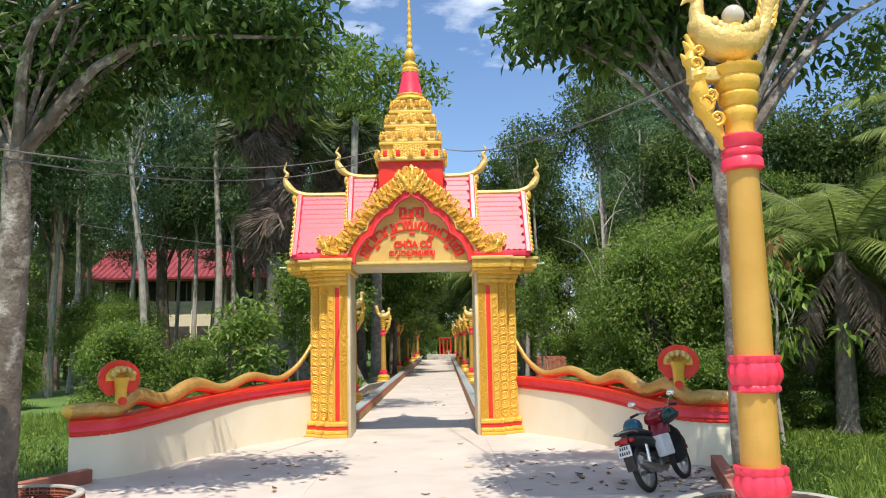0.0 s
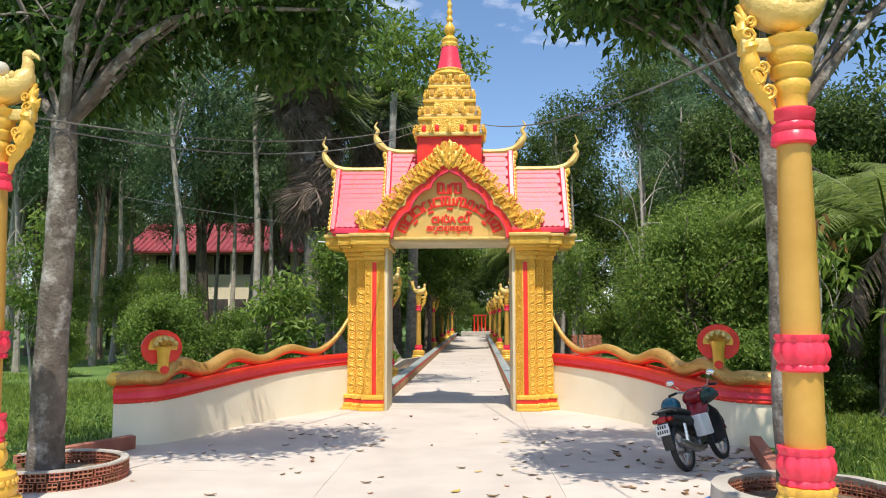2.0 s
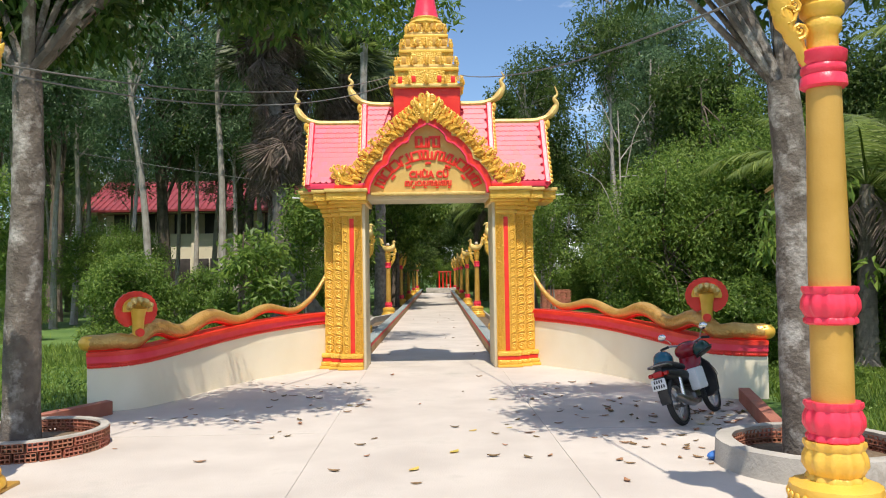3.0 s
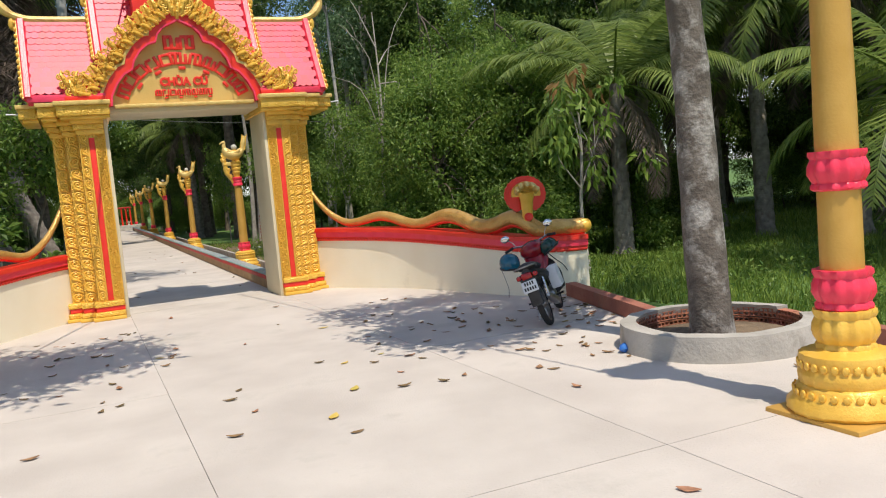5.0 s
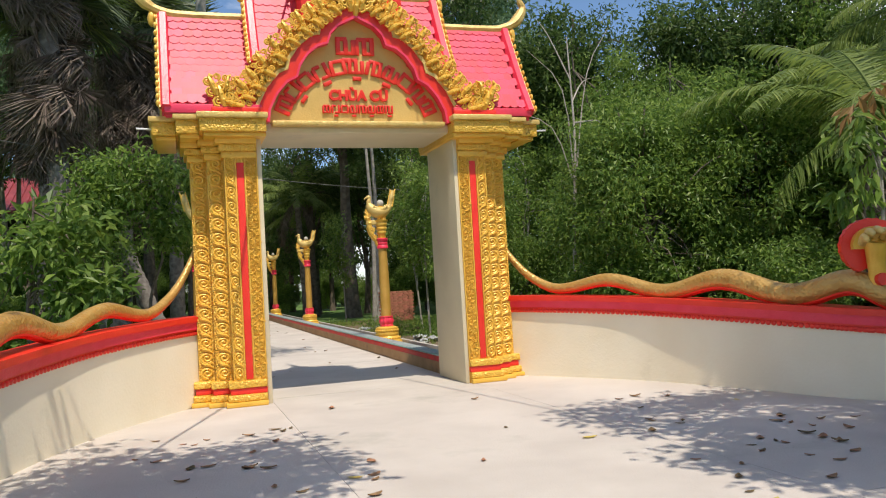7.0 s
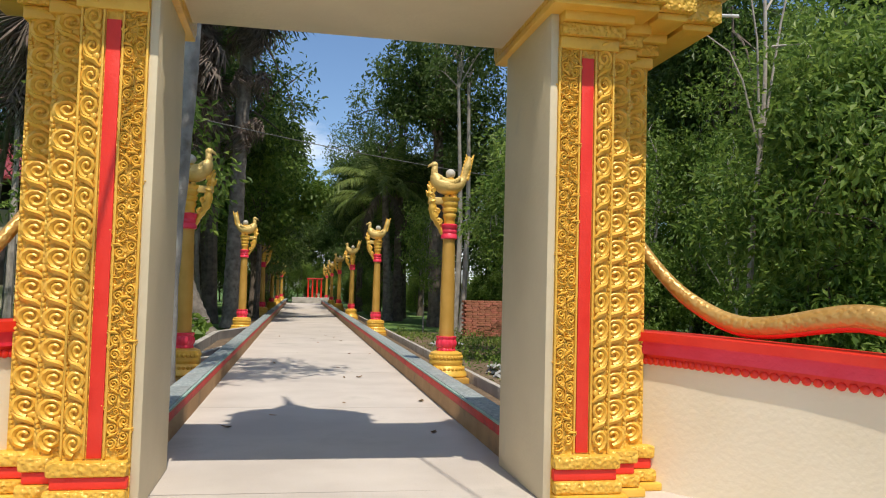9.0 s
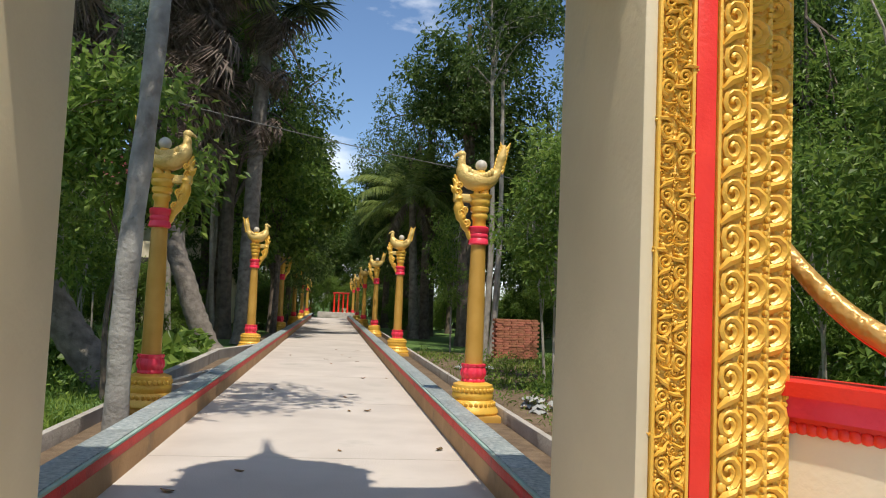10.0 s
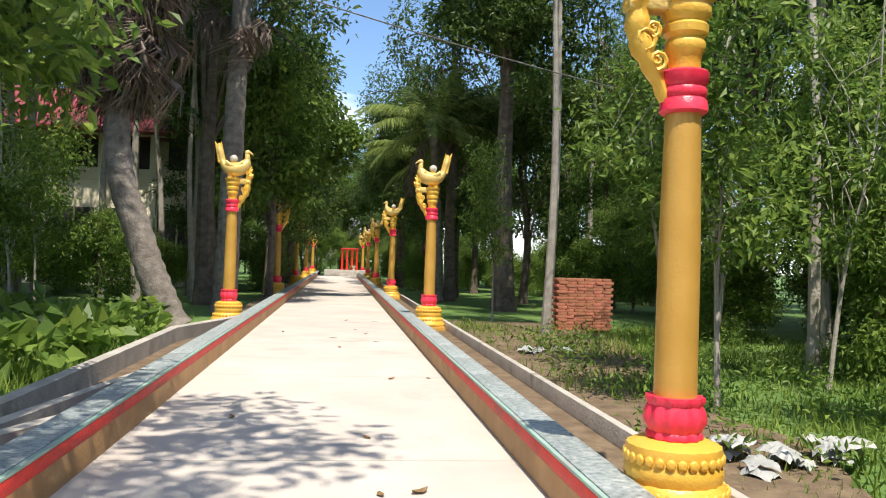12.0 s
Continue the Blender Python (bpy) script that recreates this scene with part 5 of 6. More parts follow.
scatter(bush_b, [(4.9, 16.4), (5.6, 17.6), (7.4, 16.8), (9.2, 17.6)] + field(8.5, 15, 20, 40, 11, 2.0) + field(-16, -9, 28, 34, 2, 2.8) + field(-9, 10, 75.5, 79, 14, 1.2) + field(16, 25, 3, 20, 14, 1.8) + field(20, 30, 12, 26, 16, 2.0) + field(-34, -18, 40, 47, 14, 2.0), 5, (0.7, 1.1))
scatter(sap, [(3.6, 24.6), (4.1, 27.0), (5.1, 23.4), (-4.4, 25.6), (-3.6, 23.2), (-12.0, 18.5), (-9.2, 17.2), (5.6, 26.0), (-5.6, 31.0), (-6.4, 34.5), (-7.0, 37.5), (3.5, 35.2)], 6, (0.8, 1.15))


def rusty_tree():
    rng = np.random.default_rng(77)
    tr = thing("young_tree", "young tree with hanging leaves and rusty new shoots", "tree", pose(6.1, 13.2, 0))
    pts = [np.array((rng.normal() * 0.35, rng.normal() * 0.35, 1.6 + 1.5 * i / 15)) for i in range(16)]
    part("trunk", tree_shape(rng, (0, 0, -0.1), (0, 0, 3.0), 0.04, 0.012, pts[::2], 0.016, 0.1), BARK_PALE, tr)
    part("crown", leaf_cloud("crown", rng, pts, 22, 0.3, 0.22, 0.085, LEAF_LIGHT, 1.6), None, tr)
    part("new_growth", leaf_cloud("new_growth", rng, [np.array((0.05, 0, 3.3)), np.array((0.3, 0, 2.95)), np.array((-0.25, 0.1, 3.1))], 9, 0.2, 0.26, 0.085, LEAF_RUST, 1.4), None, tr, "rust coloured new leaves")


rusty_tree()


def bare_tree():
    rng = np.random.default_rng(31)
    s = tree_shape(rng, (0, 0, -0.1), (0.1, 0, 5.2), 0.042, 0.01, [(0.7, 0.2, 4.6), (-0.6, 0.1, 5.0), (0.4, -0.3, 3.6), (-0.9, 0.2, 4.0), (0.9, 0, 5.4), (-0.3, 0.3, 5.6)], 0.014, 0.12, 7)
    single("bare_tree", s, BARK_PALE, "thin bare pale branched tree among the shrubs", "tree", pose(4.0, 17.4, 0))


bare_tree()

# pole-like trunk beside the path
def pole_trunk():
    rng = np.random.default_rng(8)
    tr = thing("pole_tree", "straight pale grey tree trunk beside the kerb", "tree", pose(PL - 0.48, 19.85, 0))
    part("trunk", Shape().tube(spline([(0, 0, -0.1), (0.0, 0.05, 1.5), (0.1, 0.1, 3.5), (0.22, 0.2, 7.5)], 24), [0.112 - 0.001 * i + 0.006 * math.sin(i * 1.7) for i in range(24)], 14), BARK_LICHEN, tr)
    pts = crown_points(rng, 44, (0.9, -1.0, 8.2), (1.9, 2.2, 1.2))
    part("crown", leaf_cloud("crown", rng, pts, 50, 0.5, 0.2, 0.09, LEAF_MID), None, tr)


pole_trunk()

# overhanging leafy boughs at the left of the path
make_tree("leafy_tree", "small tree with bright green leaves by the path", "tree", 41, 4.4, 0.045, 2.0, 1.35, 70, 50, 0.4, (0.165, 0.075), LEAF_MID, BARK_DARK, "leafy trees beside the path", 7, pose(-2.75, 23.0, 0))
make_tree("leafy_tree", "small tree with big bright leaves behind the wall", "tree", 42, 3.0, 0.05, 0.5, 1.0, 46, 36, 0.36, (0.2, 0.09), LEAF_MID, BARK_DARK, "leafy trees behind the walls", 6, pose(-3.7, 17.3, 0))
make_tree("leafy_tree", "spreading tree with bright leaves over the path", "tree", 43, 8.4, 0.12, 2.3, 2.5, 190, 60, 0.5, (0.24, 0.11), LEAF_MID, BARK_DARK, "leafy trees beside the path", 6, pose(-2.0, 42.0, 0))


# coconut palms
def frond_mesh(seed, length, droop, lift, material):
    """A feather frond along +x: a rachis and two rows of hanging leaflets."""
    rng = np.random.default_rng(seed)
    n = 22
    line = []
    p, a = Vector((0, 0, 0)), lift
    for i in range(n):
        line.append(p.copy())
        p = p + Vector((math.cos(a), 0, math.sin(a))) * (length / n)
        a -= droop / n * (0.6 + 0.9 * i / n)
    s = Shape().tube(line, [0.032 - 0.0013 * i for i in range(n)], 5)
    v, f = list(s.v), []
    quads = [q for q in s.f if len(q) == 4]
    m = 62
    for i in range(m):
        u = 0.14 + 0.85 * i / m
        q = u * (n - 1)
        k = min(int(q), n - 2)
        b = line[k].lerp(line[k + 1], q - k)
        d = (line[k + 1] - line[k]).normalized()
        ll = 0.62 * math.sin(math.pi * min(u * 0.9 + 0.12, 1)) ** 0.6 * rng.uniform(0.85, 1.1) + 0.05
        for sd in (-1, 1):
            hang = rng.uniform(0.15, 0.7)
            w = (Vector((0, sd, 0)) * (1 - 0.35 * hang) + d * 0.55 + Vector((0, 0, -hang * 0.8))).normalized()
            t = d * 0.018
            mid, tip = b + w * ll * 0.55, b + w * ll + Vector((0, 0, -0.12 * ll))
            o = len(v)
            v += [b - t, b + t, mid + t * 0.9, mid - t * 0.9, tip]
            quads += [(o, o + 1, o + 2, o + 3), (o + 3, o + 2, o + 4, o + 4)]
    me = bpy.data.meshes.new("frond")
    me.from_pydata([tuple(q) for q in v], [], [tuple(dict.fromkeys(q)) for q in quads])
    me.materials.append(material)
    return me


FR = [frond_mesh(1, 3.3, 1.5, 0.75, FROND), frond_mesh(2, 3.4, 1.9, 0.4, FROND), frond_mesh(3, 3.0, 1.6, -0.05, FROND), frond_mesh(4, 2.8, 1.2, 1.15, FROND)]
FR_OLD = frond_mesh(5, 2.6, 1.3, -0.7, FROND_DRY)


def ringed_trunk(line, r0, r1):
    n = len(line)
    return Shape().tube(line, [(r0 + (r1 - r0) * i / (n - 1)) * (1.06 if i % 2 else 0.97) * (1.35 if i == 0 else 1) for i in range(n)], 12)


def coconut_palm(x, y, h, lean, seed, label="green coconut palm with arching feather fronds"):
    r_ = random.Random(seed)
    p = thing("coconut_palm", label, "palm tree", pose(x, y, -0.05, 0, 0, 0), "coconut palms")
    line = spline([(0, 0, 0), (lean[0] * 0.25, lean[1] * 0.25, h * 0.35), (lean[0] * 0.65, lean[1] * 0.65, h * 0.7), (lean[0], lean[1], h)], 40)
    part("trunk", ringed_trunk(line, 0.2, 0.12), PALM_BARK, p, "ringed grey trunk")
    n = 20
    for i in range(n):
        k = 3 if i < 4 else (0 if i < 10 else (1 if i < 16 else 2))
        sc = r_.uniform(0.85, 1.1)
        part("frond", FR[k], None, p, at=pose(lean[0], lean[1], h, r_.uniform(-12, 12), r_.uniform(-8, 8), i * 137.5 + r_.uniform(-10, 10)) @ Matrix.Diagonal((sc, sc, sc, 1)))
    for i in range(3):
        part("old_frond", FR_OLD, None, p, "dry brown frond", at=pose(lean[0], lean[1], h - 0.1, 0, 0, r_.uniform(0, 360)))
    return p


coconut_palm(7.9, 14.6, 3.3, (0.2, 0.2), 1, "young coconut palm with long arching fronds")
coconut_palm(11.8, 12.4, 5.2, (-0.5, 0.3), 2)
coconut_palm(12.6, 17.2, 6.2, (-0.2, 0.0), 3)
coconut_palm(10.0, 17.0, 4.0, (0.3, -0.2), 4)
coconut_palm(13.4, 12.6, 6.2, (0.4, 0.2), 5)
coconut_palm(16.0, 15.0, 6.6, (-0.3, 0.4), 6)
coconut_palm(9.4, 9.4, 2.2, (0.1, 0.0), 7, "short coconut palm with fronds near the grass")
coconut_palm(15.2, 20.5, 5.6, (0.2, 0.2), 8)
coconut_palm(19.5, 18.5, 5.2, (0.2, 0.2), 9)
coconut_palm(3.3, 44.0, 5.6, (-0.3, -0.4), 10)
coconut_palm(4.2, 50.5, 5.4, (-0.4, 0.2), 11)
coconut_palm(17.5, 10.5, 6.4, (-0.3, 0.2), 13)
coconut_palm(14.8, 9.0, 4.4, (0.3, 0.1), 14)
coconut_palm(21.0, 14.0, 7.0, (-0.3, 0.2), 15)
coconut_palm(11.2, 14.2, 4.8, (0.2, 0.3), 12)
coconut_palm(12.2, 10.2, 4.6, (-0.2, 0.2), 17)
coconut_palm(18.6, 12.6, 5.4, (0.2, 0.0), 18)


# fan palms with a skirt of dead leaves
def fan_mesh(name, seed, material, r, spread_deg, crumple):
    rng = np.random.default_rng(seed)
    v, f = [], []
    n = 30
    stem = 0.8
    v += [(0, -0.02, 0), (0, 0.02, 0), (stem, 0.015, 0.05), (stem, -0.015, 0.05)]
    f.append((0, 1, 2, 3))
    for i in range(n):
        a = radians(-spread_deg + 2 * spread_deg * i / (n - 1))
        da = radians(spread_deg / n * 0.95)
        ll = r * (0.8 + 0.2 * math.cos(a)) * rng.uniform(0.85, 1.05)
        z1, z2 = 0.05 + rng.normal() * 0.04 * crumple, -0.06 - 0.3 * rng.random() * crumple
        o = len(v)
        v += [(stem, 0, 0.05), (stem + ll * 0.6 * math.cos(a - da), ll * 0.6 * math.sin(a - da), z1), (stem + ll * 0.6 * math.cos(a), ll * 0.6 * math.sin(a), z1 + 0.04), (stem + ll * 0.6 * math.cos(a + da), ll * 0.6 * math.sin(a + da), z1), (stem + ll * math.cos(a), ll * math.sin(a), z2)]
        f += [(o, o + 1, o + 2), (o, o + 2, o + 3), (o + 1, o + 4, o + 2), (o + 2, o + 4, o + 3)]
    me = bpy.data.meshes.new(name)
    me.from_pydata([tuple(float(c) for c in q) for q in v], [], f)
    me.materials.append(material)
    return me


FAN, FAN_B, FAN_DEAD, FAN_DEAD_B = fan_mesh("fan_leaf", 1, FROND_DARK, 1.15, 115, 0.5), fan_mesh("fan_leaf", 2, FROND, 1.2, 110, 0.6), fan_mesh("dead_leaf", 3, FROND_DRY, 1.0, 75, 2.0), fan_mesh("dead_leaf", 4, FROND_DRY, 0.9, 50, 3.0)


def fan_palm(x, y, line, seed, dead=60):
    r_ = random.Random(seed)
    p = thing("fan_palm", "old fan palm with a hanging skirt of dead leaves", "palm tree", pose(x, y, -0.05), "fan palms")
    pts = spline(line, 40)
    part("trunk", ringed_trunk(pts, 0.27, 0.19), PALM_BARK, p, "rough leaning grey trunk")
    t = pts[-1]
    for i in range(30):
        part("fan_leaf", FAN if i % 3 else FAN_B, None, p, at=pose(t.x, t.y, t.z + r_.uniform(-0.1, 0.3), r_.uniform(-35, 35), -62 + 78 * (i / 29) + r_.uniform(-8, 8), i * 137.5) @ Matrix.Scale(1.3, 4))
    for i in range(dead):
        q = pts[-1 - int(r_.random() ** 1.1 * 10)]
        part("dead_leaf", FAN_DEAD if i % 2 else FAN_DEAD_B, None, p, "dead grey brown leaf", at=pose(q.x, q.y, q.z, r_.uniform(-60, 60), r_.uniform(42, 90), r_.uniform(0, 360)) @ Matrix.Scale(r_.uniform(0.7, 1.15), 4))


fan_palm(-2.75, 32.0, [(0, 0, 0), (-0.6, 0, 1.5), (-1.1, 0.1, 3.7), (-0.75, 0.1, 9.8)], 1, 190)
fan_palm(-3.0, 24.2, [(0, 0, 0), (-0.9, 0, 1.3), (-1.5, 0, 3.2), (-1.75, 0.1, 9.6)], 2, 60)
fan_palm(-5.4, 28.0, [(0, 0, 0), (0.0, 0, 2.5), (0.1, 0, 5), (0.1, 0.1, 9.0)], 3, 110)
fan_palm(-2.45, 36.0, [(0, 0, 0), (0.05, 0, 2.5), (0.1, 0, 5.5), (0.25, 0.0, 10.2)], 4, 26)


# grass and low weeds
def grass_field(name, label, areas, seed, h, material, keep):
    rng = np.random.default_rng(seed)
    P = []
    for x0, x1, y0, y1, n in areas:
        q = np.stack([rng.uniform(x0, x1, n), rng.uniform(y0, y1, n)], 1)
        P.append(q[keep(q[:, 0], q[:, 1])])
    p = np.concatenate(P)
    n = len(p)
    a = rng.uniform(0, 2 * np.pi, n)
    hh = h * rng.uniform(0.4, 1.3, n) * (0.6 + 0.8 * (np.sin(p[:, 0] * 1.3 + np.sin(p[:, 1] * 0.9) * 2) * 0.5 + 0.5))
    lean = rng.normal(size=(n, 2)) * 0.35
    wdt = 0.010 + 0.006 * rng.random(n)
    v = np.zeros((n, 3, 3))
    v[:, 0] = np.stack([p[:, 0] - np.cos(a) * wdt, p[:, 1] - np.sin(a) * wdt, np.full(n, -0.11)], 1)
    v[:, 1] = np.stack([p[:, 0] + np.cos(a) * wdt, p[:, 1] + np.sin(a) * wdt, np.full(n, -0.11)], 1)
    v[:, 2] = np.stack([p[:, 0] + lean[:, 0] * hh, p[:, 1] + lean[:, 1] * hh, hh - 0.09], 1)
    single(name, fast_mesh(name, v.reshape(-1, 3), np.arange(n * 3).reshape(-1, 3), material), None, label, "grass", kind="stuff")


def off_yard(x, y):
    lim = np.where(y < 10.6, 4.75, np.where(y < 15.7, 5.0 - (y - 10.6) * 0.49, 2.5))
    return (np.abs(x) > lim) & (np.hypot(x - 3.4, y - 7.25) > 0.95) & (np.hypot(x + 4.15, y - 8.6) > 0.95) & ~((x > 0) & (y > 16) & (y < 33) & (x < 3.0 + 0.45 * np.sin(y * 1.9) + 0.25 * np.sin(y * 5.3)) & (np.sin(x * 91.7 + y * 57.3) < 0.8))


grass_field("grass", "bright green grass round the yard and path", [(-14, -2.3, 7, 22, 60000), (2.3, 14, 5, 20, 70000), (2.2, 9, 18, 34, 24000), (-8, -2, 18, 34, 36000), (-24, -12, 10, 26, 22000), (12, 24, 8, 24, 24000)], 9, 0.14, GRASS, off_yard)
rng = np.random.default_rng(19)
wp = [np.array((x, y, 0.12)) for x, y in field(2.4, 8, 18, 32, 130, 0.3) + field(-6, -2.3, 18.5, 32, 80, 0.3) + field(4.4, 9, 6.5, 14, 60, 0.35) + field(-8, -4.6, 9, 16, 30, 0.4)]
single("weeds", leaf_cloud("weeds", rng, wp, 46, 0.28, 0.085, 0.036, LEAF_MID, -0.4, 0.6), None, "low leafy green weeds in the grass", "weeds", kind="stuff")
wp = [np.array((x, y, 0.3)) for x, y in field(-4.6, -2.5, 25.5, 30.5, 30, 0.3)]
single("broad_weeds", leaf_cloud("broad_weeds", rng, wp, 26, 0.36, 0.25, 0.21, LEAF_MID, -0.1, 0.6), None, "broad leafed green plants beside the kerb", "weeds", kind="stuff")

# ---- planters in the yard ----
def hollow_brick():
    """A hollow clay block seen at its open end: a frame with crossing webs."""
    s = Shape()
    w, h, d = 0.19, 0.085, 0.09
    for i in range(3):
        z = h * i / 2
        s.box(-w / 2, w / 2, -d / 2, d / 2, max(z - 0.007, 0), min(z + 0.007, h))
    for i in range(5):
        x = -w / 2 + w * i / 4
        s.box(max(x - 0.006, -w / 2), min(x + 0.006, w / 2), -d / 2 + 0.003, d / 2 - 0.003, 0.004, h - 0.004)
    return s.mesh("brick", BRICK)


HOLLOW = hollow_brick()


def planter(x, y, r, label, plastered, gap):
    pl = thing("planter", label, "planter", pose(x, y, 0), "round planters in the yard")
    n = int(2 * math.pi * r / 0.2)
    for row in range(2):
        for i in range(n):
            a = 360 * (i + 0.5 * row) / n
            if gap[0] < a % 360 < gap[1]:
                continue
            part("brick", HOLLOW, None, pl, at=pose(r * math.cos(radians(a)), r * math.sin(radians(a)), 0.005 + row * 0.098, 0, 0, a + 90))
    ring = []
    for i in range(41):
        a = radians(gap[1] + (360 - gap[1] + gap[0]) * i / 40)
        c, sn = math.cos(a), math.sin(a)
        if plastered:
            w = 0.012 * noise.noise((i * 0.7, x, 0))
            ring.append([((r + 0.05) * c, (r + 0.05) * sn, -0.02), ((r + 0.105 + w) * c, (r + 0.105 + w) * sn, -0.02), ((r + 0.09 + w) * c, (r + 0.09 + w) * sn, 0.215 + w), ((r - 0.05) * c, (r - 0.05) * sn, 0.22 + w), ((r - 0.045) * c, (r - 0.045) * sn, 0.197)])
        else:
            ring.append([((r - 0.045) * c, (r - 0.045) * sn, 0.187), ((r + 0.045) * c, (r + 0.045) * sn, 0.187), ((r + 0.04) * c, (r + 0.04) * sn, 0.205), ((r - 0.04) * c, (r - 0.04) * sn, 0.205)])
    part("cement_coat" if plastered else "mortar_cap", Shape().ribbon(ring), CEMENT, pl, "rough grey cement coat" if plastered else "thin cement cap")
    part("soil", Shape().lathe([(r - 0.06, -0.03), (r - 0.06, 0.05), (r * 0.5, 0.09), (0.05, 0.1)], 28), SOIL, pl, "dry brown soil")


planter(-4.15, 8.6, 0.7, "round planter ring of red hollow bricks", False, (150, 200))
planter(3.4, 7.25, 0.76, "round planter of hollow bricks coated with cement", True, (-30, -1))


# ---- motorbike ----
def motorbike():
    b = thing("motorbike", "dark red and black motorbike leaning on its stand", "motorbike")
    R = 0.285

    def wheel(y):
        w = part("wheel", Shape().lathe([(0.03, -0.05), (0.035, 0.0), (0.03, 0.05)], 16), STEEL, b, at=pose(0, y, R, 0, 90, 0))
        ring = [(R * 0.80, -0.02), (R * 0.86, -0.036), (R * 0.95, -0.036), (R, -0.014), (R, 0.014), (R * 0.95, 0.036), (R * 0.86, 0.036), (R * 0.80, 0.02)]
        rows = []
        for i in range(37):
            a = 2 * math.pi * i / 36
            rows.append([(rr * math.cos(a), rr * math.sin(a), z) for rr, z in ring])
        part("tyre", Shape().ribbon(rows), RUBBER, w, "black tyre")
        rows = []
        for i in range(37):
            a = 2 * math.pi * i / 36
            rows.append([(rr * math.cos(a), rr * math.sin(a), z) for rr, z in ((R * 0.74, -0.024), (R * 0.81, -0.028), (R * 0.81, 0.028), (R * 0.74, 0.024))])
        part("rim", Shape().ribbon(rows), STEEL, w)
        for i in range(5):
            a = radians(72 * i)
            part("spoke", Shape().tube([(0.02 * math.cos(a), 0.02 * math.sin(a), 0), (R * 0.76 * math.cos(a), R * 0.76 * math.sin(a), 0)], [0.016, 0.012], 6), STEEL, w)
        part("brake_drum", Shape().lathe([(0.055, -0.035), (0.06, 0), (0.055, 0.035)], 18), STEEL, w)

    wheel(-0.0)
    wheel(1.22)
    part("fork", Shape().tube([(0.06, 1.22, R), (0.06, 1.10, 0.62), (0.05, 1.03, 0.84)], [0.02, 0.024, 0.024], 8), STEEL, b)
    part("fork", Shape().tube([(-0.06, 1.22, R), (-0.06, 1.10, 0.62), (-0.05, 1.03, 0.84)], [0.02, 0.024, 0.024], 8), STEEL, b)
    mud = []
    for i in range(13):
        a = radians(20 + 130 * i / 12)
        mud.append([(x, 1.22 + rr * math.cos(a), R + rr * math.sin(a)) for x, rr in ((-0.065, R + 0.02), (-0.04, R + 0.045), (0.04, R + 0.045), (0.065, R + 0.02), (0.05, R + 0.012), (-0.05, R + 0.012))])
    part("front_mudguard", Shape().ribbon(mud), BIKE_RED, b, "dark red mudguard")
    part("leg_shield", Shape().slab([(-0.2, 0.42), (-0.22, 0.62), (-0.17, 0.80), (-0.08, 0.9), (0.08, 0.9), (0.17, 0.80), (0.22, 0.62), (0.2, 0.42), (0.08, 0.36), (-0.08, 0.36)], 0.86, 0.92), BLACK, b, "black leg shield", at=pose(0, 0.10, 0.0, -8, 0, 0))
    part("head_cowl", Shape().ball((0, 0.97, 0.9), (0.2, 0.22, 0.13), 18, 12).tube([(0, 0.95, 0.86), (0, 0.84, 0.7), (0, 0.78, 0.58)], [0.17, 0.15, 0.08], 12, 0.55), BIKE_RED, b, "glossy dark red headlamp cowl")
    part("headlamp", Shape().ball((0, 1.11, 0.92), (0.10, 0.06, 0.07), 14, 8), WHITE_PL, b, "headlamp")
    part("dash", Shape().box(-0.09, 0.09, 0.86, 0.95, 0.97, 1.02, 0.02), BLACK, b)
    part("front_body", Shape().tube(spline([(0, 1.0, 0.86), (0, 0.82, 0.6), (0, 0.62, 0.47), (0, 0.42, 0.46)], 14), [0.10, 0.10, 0.10, 0.10, 0.095, 0.095, 0.09, 0.09, 0.09, 0.09, 0.095, 0.1, 0.1, 0.1], 12, 0.9), BLACK, b)
    part("engine", Shape().tube([(0, 0.30, 0.34), (0, 0.45, 0.33), (0, 0.62, 0.36), (0, 0.72, 0.40)], [0.09, 0.115, 0.10, 0.07], 12), STEEL, b, "dull metal engine")
    part("crankcase", Shape().lathe([(0.10, -0.14), (0.11, -0.1), (0.11, 0.1), (0.10, 0.14)], 18), STEEL, b, at=pose(0, 0.42, 0.31, 0, 90, 0))
    part("under_seat", Shape().tube(spline([(0, 0.5, 0.56), (0, 0.25, 0.60), (0, -0.02, 0.66), (0, -0.27, 0.72)], 12), [0.10, 0.115, 0.125, 0.13, 0.13, 0.13, 0.125, 0.12, 0.11, 0.1, 0.085, 0.06], 12, 0.85), BLACK, b, "black side body")
    for sx in (-1, 1):
        part("side_panel", Shape().tube(spline([(sx * 0.10, 0.42, 0.55), (sx * 0.125, 0.15, 0.62), (sx * 0.10, -0.2, 0.70)], 10), [0.03, 0.05, 0.06, 0.065, 0.065, 0.06, 0.05, 0.045, 0.035, 0.02], 8), BLACK, b)
    part("seat", Shape().tube(spline([(0, 0.50, 0.70), (0, 0.3, 0.725), (0, 0.1, 0.76), (0, -0.12, 0.785), (0, -0.24, 0.79)], 16), [0.06, 0.085, 0.10, 0.11, 0.115, 0.12, 0.12, 0.12, 0.12, 0.12, 0.118, 0.115, 0.11, 0.10, 0.09, 0.06], 12, 0.5), SEAT, b, "black vinyl seat")
    part("tail_lamp", Shape().box(-0.07, 0.07, -0.35, -0.26, 0.65, 0.735, 0.03), LAMP_RED, b, "red tail lamp")
    for sx in (-1, 1):
        part("indicator", Shape().box(sx * 0.105 - 0.03, sx * 0.105 + 0.03, -0.33, -0.25, 0.665, 0.72, 0.018), LAMP_RED, b)
